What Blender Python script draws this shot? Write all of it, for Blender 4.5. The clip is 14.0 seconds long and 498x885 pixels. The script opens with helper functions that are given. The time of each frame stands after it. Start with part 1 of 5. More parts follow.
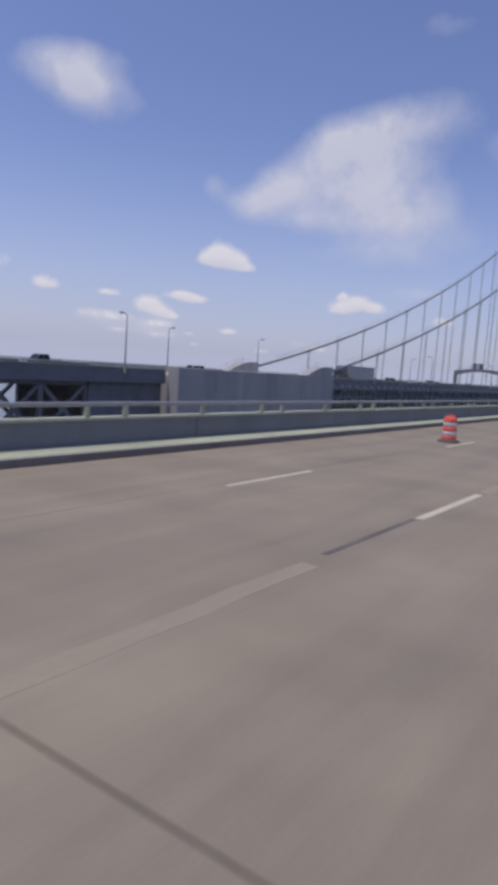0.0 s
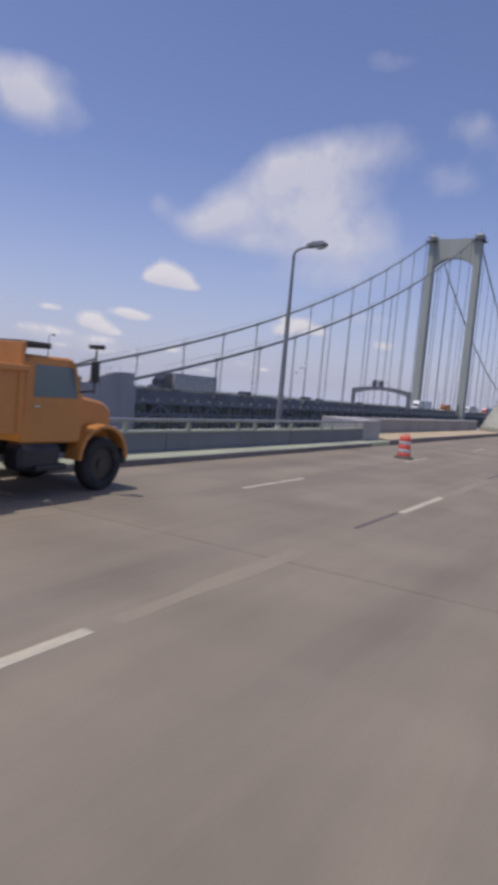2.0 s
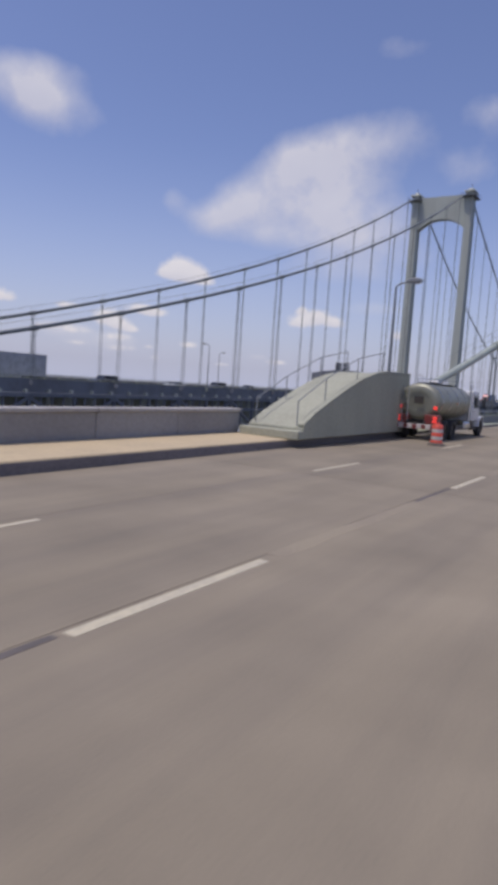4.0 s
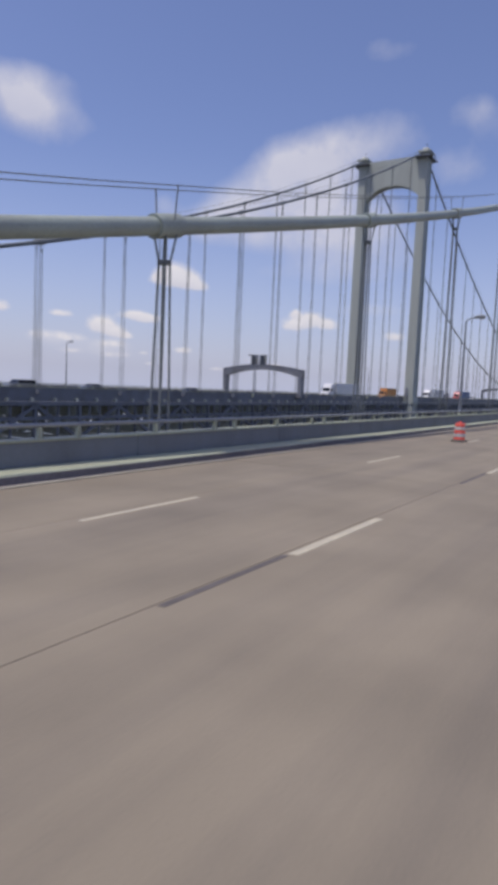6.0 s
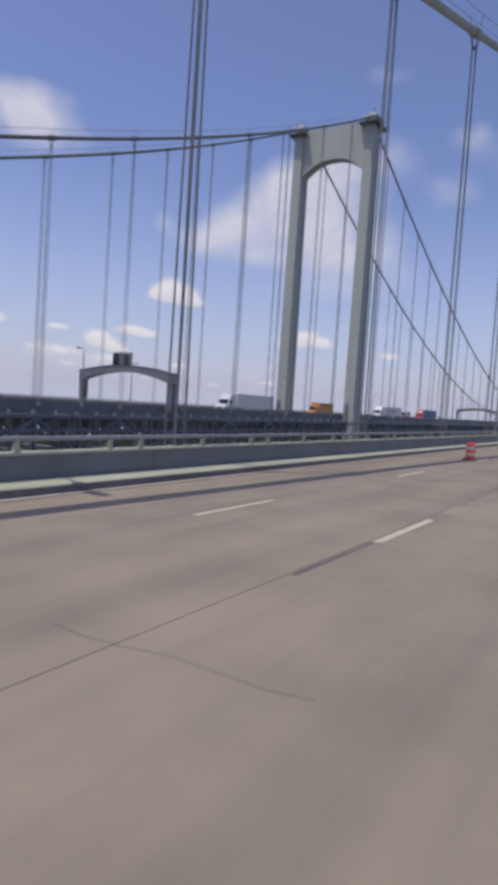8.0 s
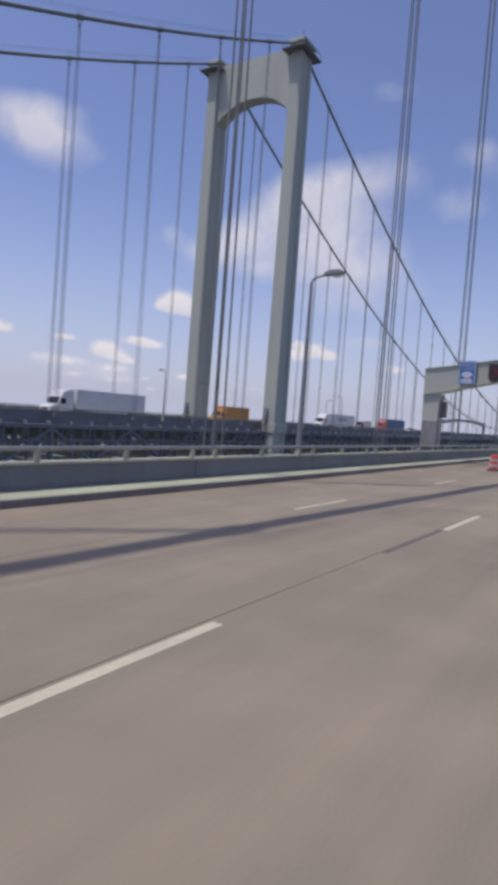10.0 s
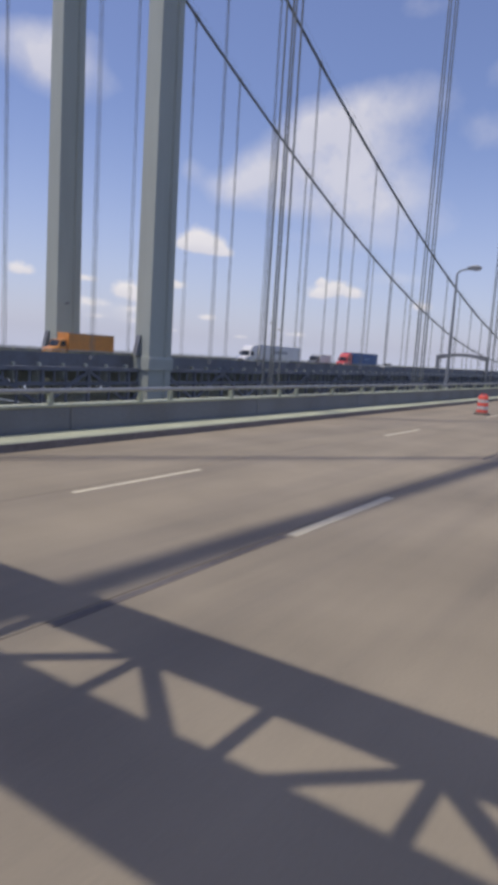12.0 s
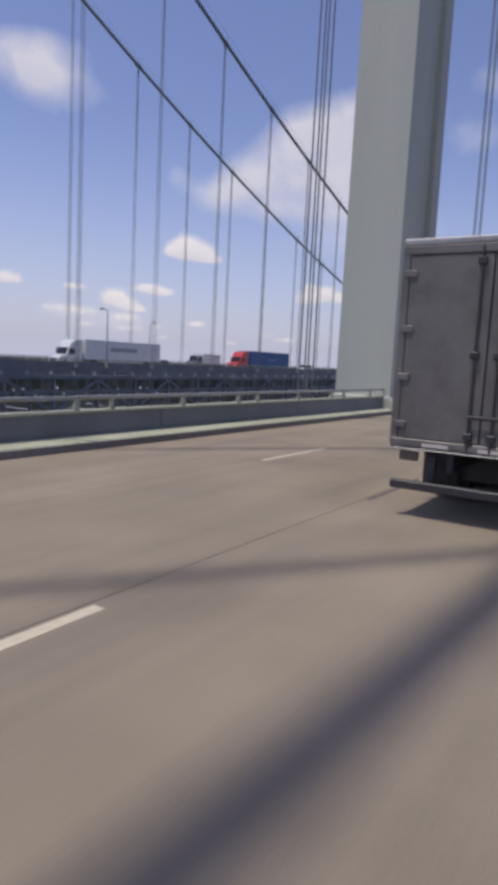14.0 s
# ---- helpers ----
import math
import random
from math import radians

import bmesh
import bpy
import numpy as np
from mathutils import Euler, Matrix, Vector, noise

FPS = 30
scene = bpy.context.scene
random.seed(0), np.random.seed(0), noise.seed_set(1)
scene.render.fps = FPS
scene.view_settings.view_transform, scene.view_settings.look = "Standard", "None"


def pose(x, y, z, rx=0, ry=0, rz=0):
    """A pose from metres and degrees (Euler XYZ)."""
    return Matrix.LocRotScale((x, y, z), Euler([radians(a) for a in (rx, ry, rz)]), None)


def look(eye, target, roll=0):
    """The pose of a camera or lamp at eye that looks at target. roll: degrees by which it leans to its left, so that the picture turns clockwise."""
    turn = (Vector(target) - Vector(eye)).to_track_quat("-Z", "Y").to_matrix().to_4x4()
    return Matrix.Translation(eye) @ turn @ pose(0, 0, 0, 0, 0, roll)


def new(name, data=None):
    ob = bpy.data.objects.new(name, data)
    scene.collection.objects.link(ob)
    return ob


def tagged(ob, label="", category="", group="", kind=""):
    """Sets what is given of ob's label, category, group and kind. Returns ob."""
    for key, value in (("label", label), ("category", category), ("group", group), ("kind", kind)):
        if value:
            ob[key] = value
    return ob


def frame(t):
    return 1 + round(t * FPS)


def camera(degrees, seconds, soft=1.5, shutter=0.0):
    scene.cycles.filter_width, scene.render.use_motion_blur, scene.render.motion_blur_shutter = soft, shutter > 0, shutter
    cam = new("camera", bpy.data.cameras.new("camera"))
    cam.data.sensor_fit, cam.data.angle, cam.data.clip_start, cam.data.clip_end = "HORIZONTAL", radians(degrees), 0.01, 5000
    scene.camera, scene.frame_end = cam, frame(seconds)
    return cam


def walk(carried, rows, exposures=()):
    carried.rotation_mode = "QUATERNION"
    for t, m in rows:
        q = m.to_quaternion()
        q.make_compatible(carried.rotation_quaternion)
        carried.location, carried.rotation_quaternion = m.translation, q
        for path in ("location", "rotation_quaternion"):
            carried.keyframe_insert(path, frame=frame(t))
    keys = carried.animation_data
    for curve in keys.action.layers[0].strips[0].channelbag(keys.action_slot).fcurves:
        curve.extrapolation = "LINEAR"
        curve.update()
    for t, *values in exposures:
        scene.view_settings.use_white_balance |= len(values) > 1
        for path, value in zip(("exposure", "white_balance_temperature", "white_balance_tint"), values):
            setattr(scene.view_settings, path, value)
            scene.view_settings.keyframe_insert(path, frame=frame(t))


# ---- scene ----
cam = camera(41.65, 14.0, soft=5.2, shutter=0.08)
EYE = 2.233
# seconds, x, y, yaw, pitch, roll
PATH = [
    (0.0, -0.20, 5.15, 35.60, -6.66, -4.00),
    (0.5, -0.16, 16.38, 32.80, -4.41, -4.74),
    (1.0, -0.03, 26.70, 30.12, -4.61, -5.84),
    (1.5, 0.03, 38.52, 30.58, -4.83, -4.93),
    (2.0, 0.09, 50.77, 30.68, -4.61, -5.17),
    (2.5, 0.09, 61.83, 31.34, -4.28, -4.60),
    (3.0, 0.08, 73.21, 32.20, -6.21, -5.13),
    (3.5, 0.21, 85.01, 32.21, -5.54, -4.64),
    (6.0, 0.14, 141.54, 31.77, -4.93, -2.57),
    (6.5, -0.11, 152.74, 32.39, -4.57, -3.28),
    (7.0, -0.13, 164.71, 32.11, -3.47, -2.88),
    (7.5, -0.06, 176.09, 31.31, -3.60, -3.74),
    (10.0, -0.07, 232.09, 31.78, -2.45, -4.28),
    (10.5, -0.06, 243.01, 32.24, -3.51, -4.40),
    (11.0, -0.04, 253.74, 31.54, -3.46, -4.68),
    (11.5, 0.05, 265.03, 35.07, -7.42, -3.75),
    (12.0, 0.06, 276.33, 33.83, -7.77, -3.53),
    (12.5, 0.00, 287.34, 33.17, -7.78, -3.18),
    (13.0, 0.09, 298.04, 32.39, -8.27, -3.69),
    (13.3, 0.23, 304.11, 32.46, -6.61, -3.31),
    (13.5, 0.23, 308.50, 32.86, -7.22, -3.22),
    (14.0, 0.22, 319.15, 32.93, -7.19, -2.87),
]
EXPOSURES = [(0.0, -0.33, 6200, 14), (3.0, -0.31, 6400, 14), (6.5, -0.23, 6350, 13), (10.0, -0.19, 6400, 13), (11.5, -0.12, 6400, 11), (13.0, -0.15, 6750, 12), (14.0, -0.17, 6550, 14)]
walk(cam, [(t, pose(x, y, EYE, 90 + pitch, roll, yaw)) for t, x, y, yaw, pitch, roll in PATH], EXPOSURES)

# ---- sky, sun, exposure ----
SUN_WAY = Vector((0.20, 0.28, -1.0)).normalized()
SUN_EL = math.asin(-SUN_WAY.z)
SUN_AZ = math.atan2(-SUN_WAY.x, -SUN_WAY.y)      # from +y towards +x

sun_data = bpy.data.lights.new("sun", "SUN")
sun_data.energy, sun_data.angle, sun_data.color = 2.9, radians(0.5), (1.0, 0.94, 0.86)
sun = new("sun", sun_data)
sun.matrix_world = look((0, 0, 300), Vector((0, 0, 300)) + SUN_WAY)

# clouds: azimuth left of +y, elevation (degrees), half width, half height (radians), density
CLOUDS = [
    (38.6, 8.95, 0.021, 0.016, 1.0), (37.4, 8.45, 0.020, 0.011, 0.95), (39.6, 8.6, 0.016, 0.009, 0.8), (36.5, 8.1, 0.013, 0.006, 0.7),
    (44.6, 4.55, 0.018, 0.011, 1.0), (43.5, 4.0, 0.018, 0.007, 0.9), (42.5, 3.7, 0.010, 0.004, 0.66),
    (41.8, 5.5, 0.019, 0.006, 0.95), (40.7, 5.2, 0.019, 0.006, 0.9),
    (43.7, 3.0, 0.024, 0.006, 0.75), (43.4, 2.1, 0.024, 0.005, 0.7), (40.9, 2.4, 0.008, 0.003, 0.68), (40.4, 1.5, 0.009, 0.003, 0.66),
    (47.8, 5.25, 0.016, 0.005, 0.8), (47.2, 3.3, 0.024, 0.007, 0.66), (49.6, 3.5, 0.020, 0.007, 0.66), (47.0, 2.3, 0.018, 0.004, 0.66),
    (37.6, 2.75, 0.013, 0.005, 0.85), (34.6, 1.3, 0.011, 0.003, 0.7), (29.9, 1.8, 0.017, 0.004, 0.7),
    (28.2, 5.3, 0.018, 0.010, 0.95), (26.6, 5.75, 0.018, 0.010, 0.9), (25.3, 5.4, 0.016, 0.008, 0.8), (28.0, 6.3, 0.008, 0.006, 0.68),
    (53.0, 5.5, 0.018, 0.009, 0.9), (57.9, 6.8, 0.040, 0.013, 0.7), (19.6, 4.6, 0.018, 0.007, 0.7), (60.5, 3.2, 0.05, 0.008, 0.6),
    (44.5, 2.6, 0.050, 0.014, 0.42), (49.2, 3.3, 0.030, 0.012, 0.42), (31.5, 2.2, 0.020, 0.006, 0.40),
    (50.9, 20.7, 0.042, 0.021, 0.64), (52.4, 21.4, 0.060, 0.030, 0.54), (49.0, 19.4, 0.056, 0.028, 0.44), (49.6, 22.6, 0.05, 0.016, 0.3),
    (28.0, 18.0, 0.052, 0.036, 0.62), (31.0, 15.9, 0.056, 0.036, 0.62), (33.9, 14.0, 0.050, 0.024, 0.58), (36.3, 13.4, 0.036, 0.020, 0.60), (34.6, 15.2, 0.026, 0.020, 0.30), (30.4, 18.4, 0.030, 0.022, 0.40),
    (26.0, 19.6, 0.044, 0.022, 0.56), (27.4, 14.3, 0.070, 0.034, 0.52), (24.0, 17.2, 0.062, 0.050, 0.56), (23.4, 13.4, 0.076, 0.036, 0.56),
    (30.4, 12.2, 0.090, 0.016, 0.42), (22.0, 11.0, 0.090, 0.030, 0.36), (39.7, 14.5, 0.018, 0.018, 0.44),
    (21.3, 26.1, 0.040, 0.018, 0.36), (21.2, 20.6, 0.060, 0.034, 0.34), (26.5, 9.8, 0.09, 0.020, 0.34), (21.8, 6.8, 0.07, 0.012, 0.36),
    (14.3, 21.8, 0.030, 0.022, 0.52), (15.3, 17.7, 0.034, 0.024, 0.42), (8.6, 19.2, 0.07, 0.035, 0.45),
]


def make_world():
    world = bpy.data.worlds.new("sky")
    scene.world = world
    world.use_nodes = True
    nt = world.node_tree
    N, L = nt.nodes, nt.links
    N.clear()

    def node(kind, **props):
        n = N.new(kind)
        for k, v in props.items():
            if k == "operation":
                n.operation = v
        return n

    def val(op, a, b=0.0, c=0.0, clamp=False):
        n = node("ShaderNodeMath", operation=op)
        n.use_clamp = clamp
        for i, x in enumerate((a, b, c)):
            if isinstance(x, bpy.types.NodeSocket):
                L.new(x, n.inputs[i])
            else:
                n.inputs[i].default_value = x
        return n.outputs[0]

    def vec(op, a, b=(0, 0, 0)):
        n = node("ShaderNodeVectorMath", operation=op)
        for i, x in enumerate((a, b)):
            if isinstance(x, bpy.types.NodeSocket):
                L.new(x, n.inputs[i])
            else:
                n.inputs[i].default_value = x
        return n.outputs["Value"] if op == "DOT_PRODUCT" else n.outputs[0]

    way = N.new("ShaderNodeTexCoord").outputs["Generated"]
    flat = N.new("ShaderNodeSeparateXYZ")
    L.new(way, flat.inputs[0])
    up = N.new("ShaderNodeCombineXYZ")
    L.new(flat.outputs[0], up.inputs[0])
    L.new(flat.outputs[1], up.inputs[1])
    L.new(val("MAXIMUM", flat.outputs[2], 0.02), up.inputs[2])
    sky = N.new("ShaderNodeTexSky")
    sky.sky_type = "NISHITA"
    sky.sun_disc = False
    sky.sun_elevation, sky.sun_rotation = SUN_EL, SUN_AZ
    sky.air_density, sky.dust_density, sky.ozone_density = 1.0, 1.2, 1.6
    L.new(up.outputs[0], sky.inputs["Vector"])

    # ragged edges: two octaves groups of noise
    big = N.new("ShaderNodeTexNoise")
    big.inputs["Scale"].default_value, big.inputs["Detail"].default_value = 20.0, 5.0
    big.inputs["Roughness"].default_value = 0.55
    L.new(way, big.inputs["Vector"])
    fine = N.new("ShaderNodeTexNoise")
    fine.inputs["Scale"].default_value, fine.inputs["Detail"].default_value = 70.0, 3.0
    L.new(way, fine.inputs["Vector"])
    rough = val("ADD", val("MULTIPLY", val("SUBTRACT", big.outputs[0], 0.5), 3.2), val("MULTIPLY", val("SUBTRACT", fine.outputs[0], 0.5), 0.7))
    field, lift, heap = None, None, None
    for az, el, a, b, dense in CLOUDS:
        ca, ce = radians(az), radians(el)
        c = Vector((-math.sin(ca) * math.cos(ce), math.cos(ca) * math.cos(ce), math.sin(ce)))
        r = Vector((math.cos(ca), math.sin(ca), 0))
        u = r.cross(c)
        x = val("DIVIDE", vec("DOT_PRODUCT", way, tuple(r)), a)
        y = val("DIVIDE", vec("DOT_PRODUCT", way, tuple(u)), b)
        front = val("GREATER_THAN", vec("DOT_PRODUCT", way, tuple(c)), 0.7)
        d2 = val("ADD", val("MULTIPLY", x, x), val("MULTIPLY", y, y))
        f = val("MULTIPLY", val("MULTIPLY", val("EXPONENT", val("MULTIPLY", d2, -0.9)), front), dense)
        s = val("MULTIPLY", f, val("ADD", val("MULTIPLY", y, 0.5), 0.62, clamp=True))
        if dense >= 0.65:
            y = val("MULTIPLY", y, 0.82)
            # small cumulus: flat base, crisp top
            yy = val("MULTIPLY", y, val("SUBTRACT", 1.3, val("MULTIPLY", val("SIGN", y), 0.4)))
            e2 = val("ADD", val("MULTIPLY", val("MULTIPLY", x, x), 0.8), val("MULTIPLY", yy, yy))
            g = val("MULTIPLY", val("MULTIPLY", val("EXPONENT", val("MULTIPLY", e2, -0.9)), front), dense)
            heap = g if heap is None else val("ADD", heap, g)
            f = val("MULTIPLY", f, 0.45)
            s = val("MULTIPLY", s, 0.45)
        field = f if field is None else val("ADD", field, f)
        lift = s if lift is None else val("ADD", lift, s)
    curd = val("ADD", heap, val("MULTIPLY", val("ADD", val("MULTIPLY", rough, 0.16), val("MULTIPLY", val("SUBTRACT", fine.outputs[0], 0.5), 0.9)), val("MULTIPLY", heap, 1.6, clamp=True)))
    crisp = val("MULTIPLY", val("SUBTRACT", curd, 0.28), 1.9, clamp=True)
    ragged = val("ADD", field, val("MULTIPLY", rough, val("ADD", val("MULTIPLY", field, 0.31, clamp=True), 0.05)))
    cover = val("MAXIMUM", val("MULTIPLY", val("MULTIPLY", val("SUBTRACT", ragged, 0.2), 1.25, clamp=True), 0.78), crisp)
    shade = val("ADD", val("DIVIDE", lift, val("ADD", field, 0.05)), val("MULTIPLY", rough, 0.10), clamp=True)
    # haze near the horizon
    low = val("MULTIPLY", val("POWER", val("SUBTRACT", 1.0, val("MULTIPLY", flat.outputs[2], 3.0), clamp=True), 1.6), 0.72)
    ramp = N.new("ShaderNodeMix")
    ramp.data_type = "RGBA"
    ramp.inputs[6].default_value = (0.70, 0.69, 0.78, 1)
    ramp.inputs[7].default_value = (1.0, 0.96, 0.95, 1)
    L.new(shade, ramp.inputs[0])
    hazy = N.new("ShaderNodeMix")
    hazy.data_type = "RGBA"
    hazy.inputs[7].default_value = (0.70 * SKY_WHITE, 0.76 * SKY_WHITE, 1.0 * SKY_WHITE, 1)
    L.new(low, hazy.inputs[0])
    tint = N.new("ShaderNodeVectorMath")
    tint.operation = "MULTIPLY"
    tint.inputs[1].default_value = (1.08, 1.0, 1.20)
    L.new(sky.outputs[0], tint.inputs[0])
    L.new(tint.outputs[0], hazy.inputs[6])
    white = N.new("ShaderNodeVectorMath")
    white.operation = "SCALE"
    L.new(ramp.outputs[2], white.inputs[0])
    white.inputs["Scale"].default_value = SKY_WHITE * 1.15
    mix = N.new("ShaderNodeMix")
    mix.data_type = "RGBA"
    L.new(val("MULTIPLY", cover, 0.9), mix.inputs[0])
    L.new(hazy.outputs[2], mix.inputs[6])
    L.new(white.outputs[0], mix.inputs[7])
    back = N.new("ShaderNodeBackground")
    back.inputs["Strength"].default_value = 0.125
    L.new(mix.outputs[2], back.inputs["Color"])
    out = N.new("ShaderNodeOutputWorld")
    L.new(back.outputs[0], out.inputs["Surface"])


SKY_WHITE = 6.6
make_world()

# ---- materials ----
def material(name, color, rough=0.6, metal=0.0, grain=0.12, grain_scale=12.0, stain=0.2, stain_scale=0.6, bump=0.1, spread=0.0,
             streak=(1, 1, 1), dirt=(0.08, 0.075, 0.07), coat=0.0, blotch=0.0):
    """Painted, cast or rolled surface: fine grain, larger stains towards dirt, and a little relief, all in object metres."""
    m = bpy.data.materials.new(name)
    m.use_nodes = True
    nt = m.node_tree
    N, L = nt.nodes, nt.links
    bsdf = N["Principled BSDF"]
    coord = N.new("ShaderNodeNewGeometry")
    scale = N.new("ShaderNodeVectorMath")
    scale.operation = "MULTIPLY"
    L.new(coord.outputs["Position"], scale.inputs[0])
    scale.inputs[1].default_value = streak
    fine = N.new("ShaderNodeTexNoise")
    fine.inputs["Scale"].default_value, fine.inputs["Detail"].default_value = grain_scale, 5
    L.new(coord.outputs["Position"], fine.inputs["Vector"])
    wide = N.new("ShaderNodeTexNoise")
    wide.inputs["Scale"].default_value, wide.inputs["Detail"].default_value = stain_scale, 6
    wide.inputs["Roughness"].default_value = 0.6
    L.new(scale.outputs[0], wide.inputs["Vector"])
    ramp = N.new("ShaderNodeMapRange")
    ramp.inputs["From Min"].default_value, ramp.inputs["From Max"].default_value = 0.42, 0.72
    ramp.inputs["To Min"].default_value, ramp.inputs["To Max"].default_value = 0.0, stain
    L.new(wide.outputs[0], ramp.inputs["Value"])
    mix = N.new("ShaderNodeMix")
    mix.data_type = "RGBA"
    mix.inputs[6].default_value = (*color, 1)
    mix.inputs[7].default_value = (*dirt, 1)
    L.new(ramp.outputs[0], mix.inputs[0])
    hsv = N.new("ShaderNodeHueSaturation")
    L.new(mix.outputs[2], hsv.inputs["Color"])
    v = N.new("ShaderNodeMapRange")
    v.inputs["From Min"].default_value, v.inputs["From Max"].default_value = 0.25, 0.75
    v.inputs["To Min"].default_value, v.inputs["To Max"].default_value = 1 - grain, 1 + grain
    L.new(fine.outputs[0], v.inputs["Value"])
    last = v.outputs[0]
    if blotch:
        soft = N.new("ShaderNodeTexNoise")
        soft.inputs["Scale"].default_value, soft.inputs["Detail"].default_value = 0.45, 3
        L.new(coord.outputs["Position"], soft.inputs["Vector"])
        k = N.new("ShaderNodeMapRange")
        k.inputs["From Min"].default_value, k.inputs["From Max"].default_value = 0.3, 0.7
        k.inputs["To Min"].default_value, k.inputs["To Max"].default_value = 1 - blotch, 1 + blotch
        L.new(soft.outputs[0], k.inputs["Value"])
        both = N.new("ShaderNodeMath")
        both.operation = "MULTIPLY"
        L.new(last, both.inputs[0])
        L.new(k.outputs[0], both.inputs[1])
        last = both.outputs[0]
    if spread:
        info = N.new("ShaderNodeObjectInfo")
        r = N.new("ShaderNodeMapRange")
        r.inputs["To Min"].default_value, r.inputs["To Max"].default_value = 1 - spread, 1 + spread
        L.new(info.outputs["Random"], r.inputs["Value"])
        mul = N.new("ShaderNodeMath")
        mul.operation = "MULTIPLY"
        L.new(last, mul.inputs[0])
        L.new(r.outputs[0], mul.inputs[1])
        last = mul.outputs[0]
    L.new(last, hsv.inputs["Value"])
    L.new(hsv.outputs[0], bsdf.inputs["Base Color"])
    bsdf.inputs["Roughness"].default_value = rough
    bsdf.inputs["Metallic"].default_value = metal
    bsdf.inputs["Coat Weight"].default_value = coat
    if bump:
        b = N.new("ShaderNodeBump")
        b.inputs["Strength"].default_value, b.inputs["Distance"].default_value = bump, 0.02
        L.new(fine.outputs[0], b.inputs["Height"])
        L.new(b.outputs[0], bsdf.inputs["Normal"])
    return m


def glowing(name, color, strength):
    m = material(name, color, 0.4, grain=0.05, stain=0.05, bump=0)
    b = m.node_tree.nodes["Principled BSDF"]
    b.inputs["Emission Color"].default_value = (*color, 1)
    b.inputs["Emission Strength"].default_value = strength
    return m


M_ROAD = material("worn_concrete_pavement", (0.27, 0.226, 0.158), 0.88, grain=0.07, grain_scale=40, stain=0.42, stain_scale=0.9,
                  streak=(1.0, 0.07, 1.0), bump=0.03, spread=0.035, blotch=0.12, dirt=(0.12, 0.105, 0.09))
M_PATCH = material("tan_repair_concrete", (0.305, 0.257, 0.18), 0.9, grain=0.10, grain_scale=25, stain=0.5, stain_scale=1.5, streak=(1, 0.3, 1), dirt=(0.22, 0.18, 0.14), bump=0.06)
M_TAR = material("joint_sealant", (0.11, 0.095, 0.085), 0.8, stain=0.35, stain_scale=1.2, dirt=(0.25, 0.22, 0.2))
M_LINE = material("worn_white_road_paint", (0.56, 0.50, 0.35), 0.75, stain=0.45, stain_scale=2.5, streak=(3, 0.6, 1), dirt=(0.33, 0.3, 0.27))
M_CABINET = material("grey_cabinet_paint", (0.26, 0.25, 0.24), 0.6, stain=0.35, stain_scale=1.2, bump=0.03)
# Blue-grey tone holds the shade on the road side of the panels.
M_PARAPET = material("parapet_paint_with_shade", (0.18, 0.195, 0.21), 0.65, grain=0.08, stain=0.4, stain_scale=0.6, streak=(1, 1, 0.3), dirt=(0.10, 0.095, 0.09), spread=0.05)
M_CONC = material("weathered_concrete", (0.44, 0.42, 0.39), 0.9, grain=0.12, grain_scale=8, stain=0.4, stain_scale=0.25,
                  streak=(1.0, 1.0, 0.25), bump=0.3, dirt=(0.16, 0.15, 0.14), spread=0.03)
# Concrete of the coping, darkened: the wall's shaded face is in the base colour.
M_WALL = material("wall_concrete_with_shade", (0.31, 0.305, 0.295), 0.9, grain=0.1, grain_scale=8, stain=0.4, stain_scale=0.3, streak=(1, 1, 0.25), bump=0.25, dirt=(0.15, 0.14, 0.13), spread=0.04)
M_SAND = material("sand_coloured_concrete", (0.55, 0.44, 0.27), 0.9, stain=0.25, stain_scale=0.8, dirt=(0.3, 0.25, 0.19), bump=0.2)
M_KERB = material("pale_green_kerb_steel", (0.46, 0.48, 0.33), 0.65, stain=0.45, stain_scale=0.9, streak=(1, 0.25, 1), dirt=(0.2, 0.19, 0.16))
# Scuffed face; the shade on the kerb's road side is put into its dark colour.
M_KERBFACE = material("scuffed_kerb_face_with_shade", (0.20, 0.18, 0.175), 0.8, grain=0.2, stain=0.5, stain_scale=1.5, streak=(1, 0.2, 1), dirt=(0.10, 0.09, 0.085))
M_STEEL = material("pale_green_painted_steel", (0.45, 0.475, 0.40), 0.6, grain=0.05, stain=0.3, stain_scale=0.22, streak=(1, 1, 0.15),
                   bump=0.05, dirt=(0.25, 0.24, 0.2))
# Shaded copy of the pale green steel: stains, plus under-deck shade in the base colour.
M_TRUSS = material("weathered_truss_steel_with_shade", (0.19, 0.20, 0.215), 0.6, stain=0.5, stain_scale=0.5, dirt=(0.10, 0.085, 0.075), spread=0.12)
M_CABLE = material("painted_cable_wrapping", (0.38, 0.42, 0.35), 0.55, stain=0.4, stain_scale=0.5, dirt=(0.2, 0.19, 0.17))
# Darker copy of the wrapping; the far cables' shaded underside is in the colour.
M_CABLE_SHADE = material("cable_wrapping_with_shade", (0.20, 0.22, 0.215), 0.6, stain=0.4, stain_scale=0.5, dirt=(0.12, 0.11, 0.1))
M_ROPE = material("suspender_rope_steel", (0.20, 0.215, 0.20), 0.6, metal=0.2, stain=0.4, stain_scale=0.4, dirt=(0.1, 0.09, 0.08))
M_RAIL = material("dull_galvanised_rail", (0.36, 0.37, 0.36), 0.45, metal=0.5, stain=0.35, stain_scale=1.0, dirt=(0.2, 0.17, 0.14))
M_POLE = material("grey_lamp_pole_steel", (0.26, 0.27, 0.27), 0.5, metal=0.3, stain=0.25, stain_scale=1.0)
